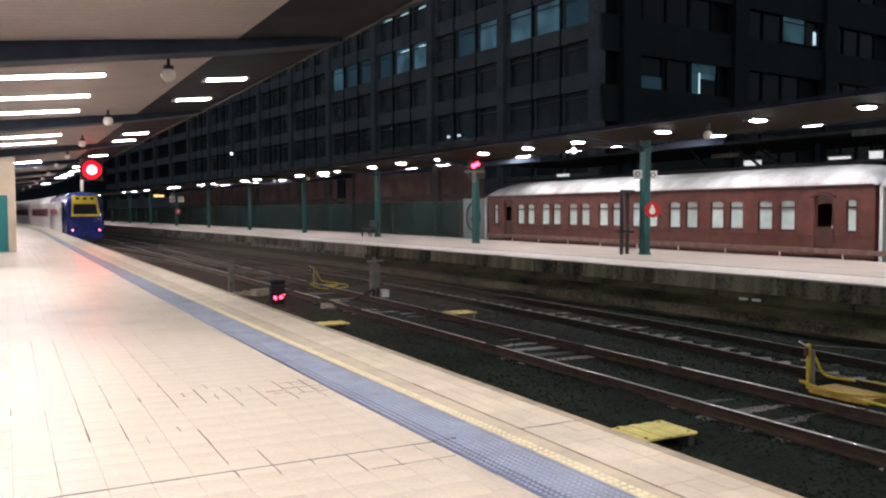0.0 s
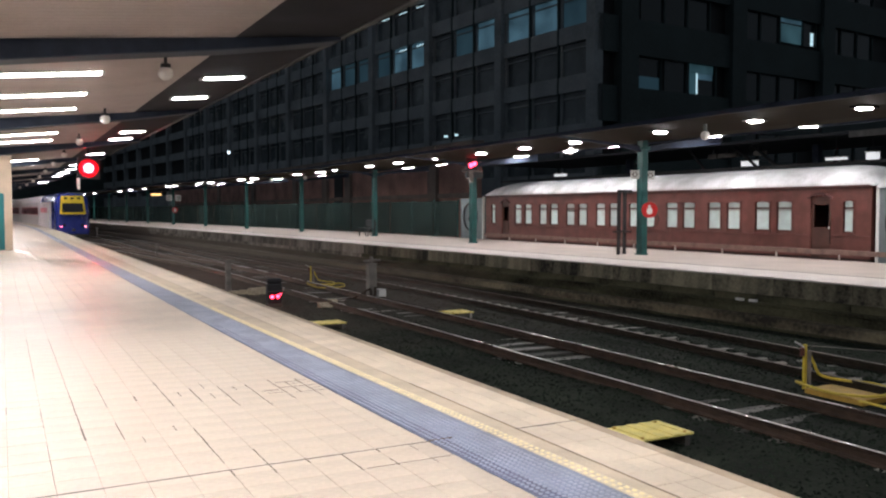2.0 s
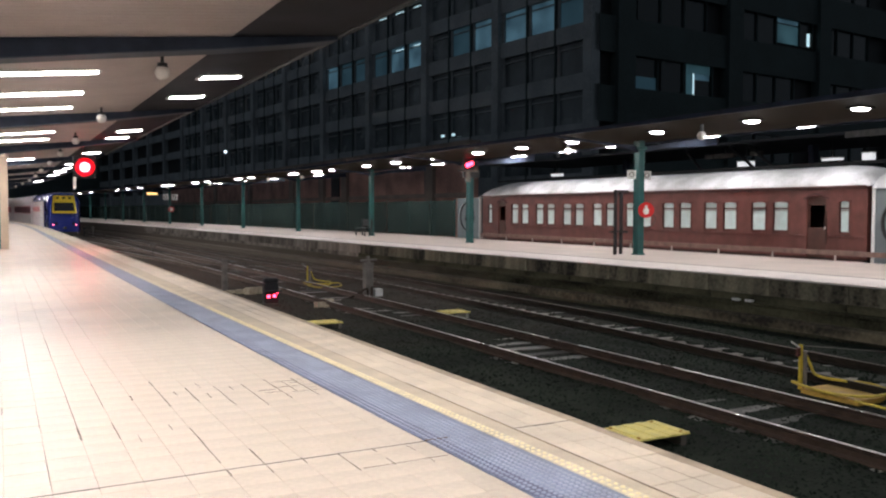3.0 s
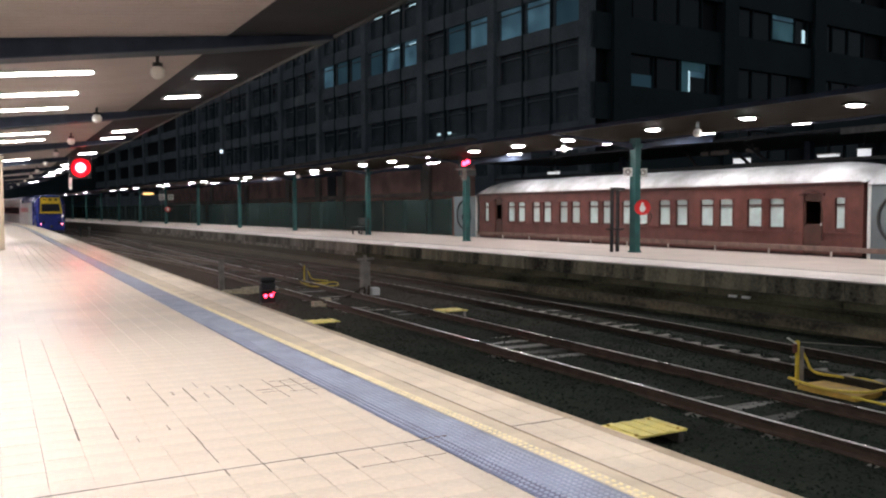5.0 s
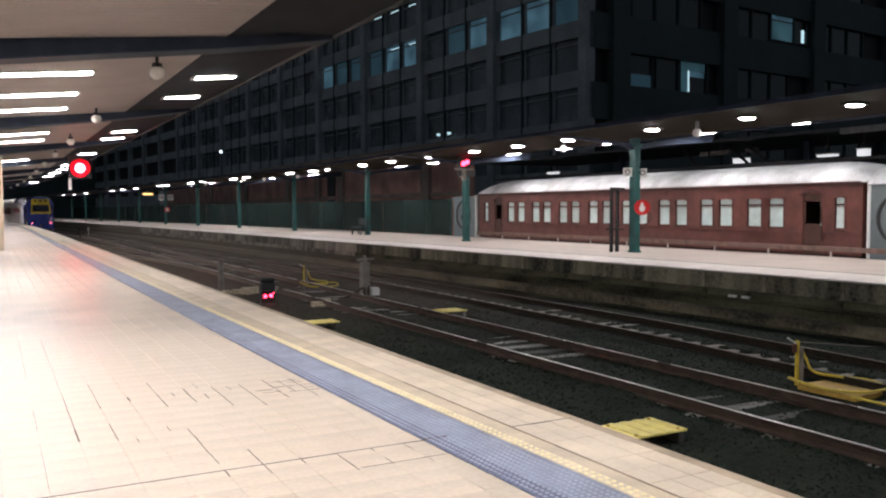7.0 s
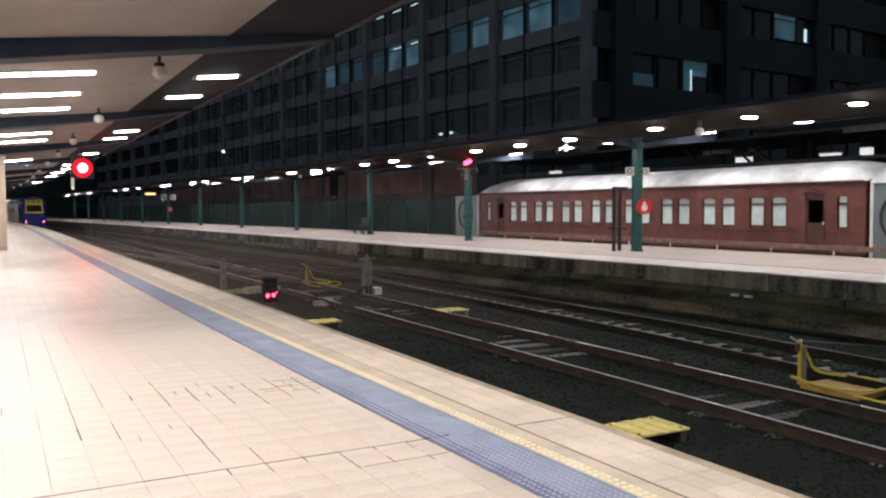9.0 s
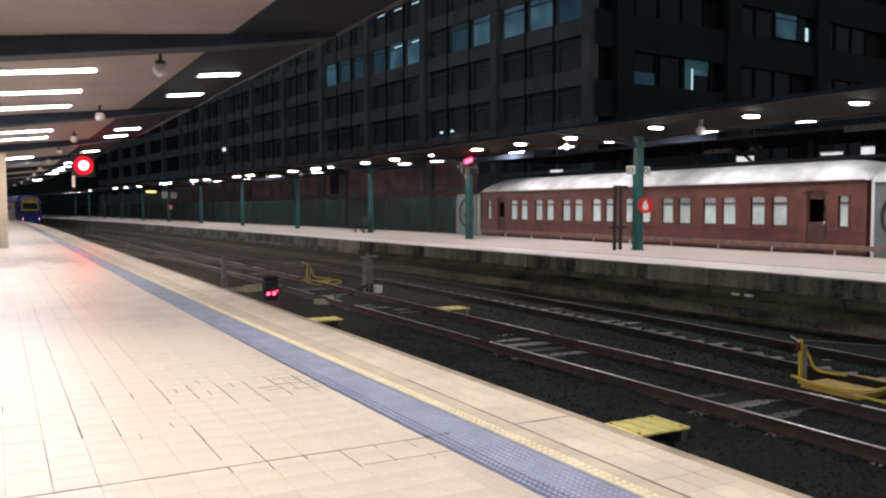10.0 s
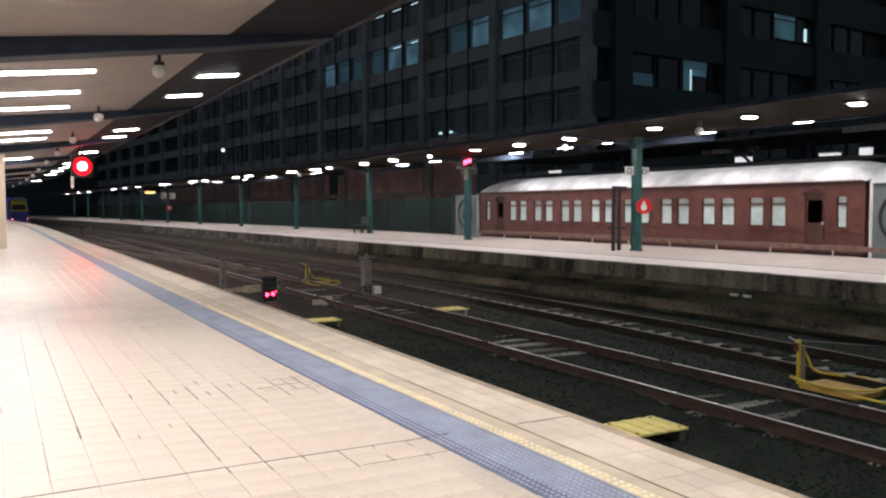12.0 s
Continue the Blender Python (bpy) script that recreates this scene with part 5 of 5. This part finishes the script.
def make_coach():
    t = thing("passenger_coach", Matrix(), "silver stainless steel passenger coach with red window band, leaving", "railway carriage", "cars of the departing train")
    L = 23.8
    part("body", loft(bmesh.new(), [section(0.0, 1.40, 0.55, 3.95), section(0.15, 1.45, 0.5, 4.05), section(L - 0.15, 1.45, 0.5, 4.05), section(L, 1.40, 0.55, 3.95)]), M_STEEL, t)
    for s in (-1, 1):
        part("window_band", boxed(s * 1.452, s * 1.462, 1.5, L - 1.5, 2.05, 2.85), M_TRAINRED, t, "red band between the windows")
        for i in range(9):
            y = 2.2 + i * 2.2
            part("window", boxed(s * 1.463, s * 1.47, y, y + 1.5, 2.1, 2.8), M_WINDOW, t)
        for z in (1.0, 1.25, 1.5, 1.75):
            part("flute", boxed(s * 1.45, s * 1.465, 0.4, L - 0.4, z, z + 0.06), M_STEEL, t)
        for y in (0.5, L - 1.4):
            part("door", boxed(s * 1.452, s * 1.468, y, y + 0.9, 0.95, 3.0), M_TRAINWHITE, t)
    part("gangway", boxed(-0.5, 0.5, -0.35, 0.0, 0.9, 3.1), M_HOUSING, t)
    bogies(t, (3.5, L - 3.5))
    return t


cars = [make_power_car()] + [make_coach()]
for i in range(4):
    cars.append(copy_thing(cars[1], Matrix()))
LENGTHS = [16.5, 23.8, 23.8, 23.8, 23.8, 23.8]


def tail(t):
    """How far along the rear of the train stands."""
    return 67.0 + 4.0 * t + 0.071 * t * t


# ---- floor tiles: the nearest as pieces, the rest joined ----
M_DIRT = mat("packed_dirt", (0.11, 0.08, 0.06), 0.9, var=0.5, scale=6, fine=90)
M_YELLOW_STUD = mat("yellow_stud", (0.84, 0.72, 0.42), 0.5, var=0.15, scale=8)
T = 0.2275
G = 0.0019
ROW0 = 4.79
GX = 2.503


def tile_mesh(x0, x1, y0, y1, z):
    b = 0.0018
    return [(x0, y0, -0.011), (x1, y0, -0.011), (x1, y1, -0.011), (x0, y1, -0.011),
            (x0, y0, z - b), (x1, y0, z - b), (x1, y1, z - b), (x0, y1, z - b),
            (x0 + b, y0 + b, z), (x1 - b, y0 + b, z), (x1 - b, y1 - b, z), (x0 + b, y1 - b, z)]


TF = [(0, 1, 5, 4), (1, 2, 6, 5), (2, 3, 7, 6), (3, 0, 4, 7), (4, 5, 9, 8), (5, 6, 10, 9), (6, 7, 11, 10), (7, 4, 8, 11), (8, 9, 10, 11)]
rnd = random.Random(11)
single = bpy.data.meshes.new("tile")
single.from_pydata(tile_mesh(-T / 2 + G / 2, T / 2 - G / 2, -T / 2 + G / 2, T / 2 - G / 2, 0.0), [], TF)
single.materials.append(M_TILE)
vs, fs = [], []
count = 0
for j in range(-56, 181):
    y0 = ROW0 + j * T if j >= 0 else ROW0 + (j + 0.5) * T if j < -1 else ROW0 - T / 2
    ya = y0 + (0.008 if j == 0 else 0.0004)
    yb = ROW0 - 0.008 if j == -1 else y0 + T - 0.0004
    for i in range(-14, 10):
        x1 = GX - (9 - i) * T
        x0 = x1 - T
        if x0 < -3.1:
            continue
        xe = x1 - G / 2
        if i == 9:
            xe = blue_left(y0) - 0.01
        z = rnd.uniform(-0.0008, 0.0006)
        g2 = G / 2
        if -0.2 < x0 and i < 9 and -6 <= j < 26 and j not in (0, -1) and count < 300:
            o = new("tile", single)
            o.parent = near
            o.location = ((x0 + x1) / 2, y0 + T / 2, z)
            o.rotation_euler = (rnd.uniform(-0.003, 0.003), rnd.uniform(-0.003, 0.003), 0)
            count += 1
        else:
            k = len(vs)
            vs += tile_mesh(x0 + g2, xe, ya, yb, z)
            fs += [tuple(q + k for q in p) for p in TF]
part("expansion_joint", boxed(-3.1, 3.64, ROW0 - 0.007, ROW0 + 0.007, -0.011, -0.0005), M_HOUSING, near, "dark joint across the paving")
for x0, x1 in ((2.43, 2.49), (2.51, 2.545), (2.56, 2.60)):
    part("expansion_joint", boxed(x0, x1, ROW0 - 0.012, ROW0 + 0.012, 0.0, 0.0055), M_DIRT, near, "dirt caught in the joint across the blue strip")
tagged(mesh_part("tiles", vs, fs, M_TILE, near, "cream square platform tiles"), kind="stuff")
vs, fs = [], []
for j in range(-56, 181):
    y0 = ROW0 + j * T
    ya = y0 + (0.008 if j == 0 else G / 2)
    yb = y0 + T - (0.008 if j == -1 else G / 2)
    a = blue_right(y0) + 0.107
    cuts = [3.107, 3.262, 3.417, 3.572]
    for i in range(3):
        k = len(vs)
        z = rnd.uniform(-0.0015, 0.001)
        vs += tile_mesh(cuts[i] + 0.004, cuts[i + 1] - 0.003, ya + 0.002, yb - 0.002, z)
        fs += [tuple(q + k for q in p) for p in TF]
tagged(mesh_part("coping_tiles", vs, fs, M_COPING, near, "cream coping tiles along the edge"), kind="stuff")
part("worn_edge", ribbon(lambda y: 3.567, lambda y: 3.657, -0.0005, steps(-8, TILE_END, 0.5)), M_TANEDGE, near, "worn tan strip at the very edge")
part("edge_nosing", sweep(bmesh.new(), edge1, [(-0.035, -0.012), (0.0, -0.012), (0.02, -0.03), (0.02, -0.16), (-0.035, -0.16)], steps(-8, 190, 3)), M_COPING, near, "rounded cream edge nosing")
# open, dirty joints in the worn part of the paving: by column of tiles, from and to along the platform, and how wide
OPEN = {0: ((6.39, 7.16, 0.7), (4.36, 4.49, 0.6), (4.62, 4.77, 0.7)), 1: ((6.39, 7.2, 0.8), (4.43, 4.56, 0.8), (4.71, 4.8, 0.6)),
        2: ((6.23, 7.12, 0.8), (4.42, 4.79, 0.9)), 3: ((6.37, 7.15, 0.9), (4.7, 4.82, 0.9)), 4: ((6.6, 7.17, 1.1), (4.59, 5.14, 0.9)),
        5: ((6.55, 7.1, 0.9), (7.1, 7.6, 0.6), (4.93, 5.84, 0.9), (4.66, 4.8, 1.1)), 6: ((6.89, 7.07, 1.1),), 7: ((6.75, 7.75, 0.5), (5.76, 6.25, 0.8)),
        8: ((5.85, 6.2, 1.3), (6.2, 7.3, 0.6), (7.3, 10.7, 0.3)), 9: ((8.25, 10.8, 0.3), (6.33, 6.93, 0.3), (4.93, 5.86, 0.25)), 10: ((6.85, 7.11, 0.9),),
        0.5: ((6.59, 7.09, 0.8),), 2.5: ((6.89, 7.11, 0.8),), 3.5: ((7.11, 7.37, 0.7), (6.7, 6.89, 0.8)), 4.5: ((6.89, 7.08, 0.8),), 5.5: ((5.81, 6.0, 0.7),), 6.5: ((5.62, 5.8, 0.5),)}
ACROSS = ((1.85, 2.41, 4.447, 0.7), (1.88, 2.02, 6.77, 1.3), (1.90, 2.06, 6.67, 0.9), (2.08, 2.36, 7.065, 0.9), (2.04, 2.38, 6.84, 1.0), (2.12, 2.37, 6.61, 0.8), (2.26, 2.37, 6.72, 0.8), (2.2, 2.36, 6.96, 0.8))
joint = boxed(-0.0045, 0.0045, -0.5, 0.5, -0.010, 0.0012)
joint_mesh = bpy.data.meshes.new("open_joint")
joint.to_mesh(joint_mesh)
joint.free()
joint_mesh.materials.append(M_DIRT)


def open_joint(x, y, length, wide, turn):
    o = new("open_joint", joint_mesh)
    o.parent = near
    o.location = (x, y, 0)
    o.rotation_euler = (0, 0, turn)
    o.scale = (wide, length, 1)


rj = random.Random(5)
for column, spans in OPEN.items():
    for y0, y1, wide in spans:
        # a joint that opens and closes a little on its way
        n = max(1, round((y1 - y0) / 0.23))
        for i in range(n):
            q = (y1 - y0) / n
            open_joint(GX - T - column * T + rj.uniform(-0.002, 0.002), y0 + (i + 0.5) * q, q * rj.uniform(0.8, 1.0), wide * rj.uniform(0.65, 1.1), rj.uniform(-0.006, 0.006))
for x0, x1, y, wide in ACROSS:
    open_joint((x0 + x1) / 2, y, x1 - x0, wide, math.pi / 2 + rj.uniform(-0.03, 0.03))
# yellow studs
vs, fs = [], []
for y in np.arange(3.0, 13.0, 0.06):
    for dx in (0.032, 0.074):
        x, k = blue_right(y) + dx, len(vs)
        for r, z in ((0.016, 0.0021), (0.011, 0.0075)):
            vs += [(x + r * math.cos(q * math.tau / 6), y + r * math.sin(q * math.tau / 6), z) for q in range(6)]
        fs += [tuple(k + q for q in (c, (c + 1) % 6, 6 + (c + 1) % 6, 6 + c)) for c in range(6)] + [tuple(k + 6 + c for c in range(6))]
tagged(mesh_part("yellow_studs", vs, fs, M_YELLOW_STUD, near, "small raised yellow studs"), kind="stuff")
# raised studs of the tactile strip
vs, fs = [], []
for y in np.arange(3.0, 14.0, 0.043):
    a, b = blue_left(y) + 0.03, blue_right(y) - 0.02
    m_ = int((b - a) / 0.043) + 1
    for i in range(m_):
        x = a + 0.043 * i
        k = len(vs)
        for r, z in ((0.0155, 0.0021), (0.0105, 0.0085)):
            vs += [(x + r * math.cos(q * math.tau / 6), y + r * math.sin(q * math.tau / 6), z) for q in range(6)]
        fs += [tuple(k + q for q in (c, (c + 1) % 6, 6 + (c + 1) % 6, 6 + c)) for c in range(6)] + [tuple(k + 6 + c for c in range(6))]
tagged(mesh_part("tactile_studs", vs, fs, M_BLUESTUD, strip, "small raised worn blue studs"), kind="stuff")


def motions():
    for i, c in enumerate(cars):
        back = sum(LENGTHS[:i]) + 0.7 * i
        rows = []
        for q in range(0, 25):
            t = q * 0.5
            ya = tail(t) + back
            yb = ya + LENGTHS[i]
            a = math.atan2(-(track1(yb) - track1(ya)), yb - ya)
            rows.append((t, pose(track1(ya), ya, RAIL_Z, 0, 0, math.degrees(a))))
        walk(c, rows)


motions()
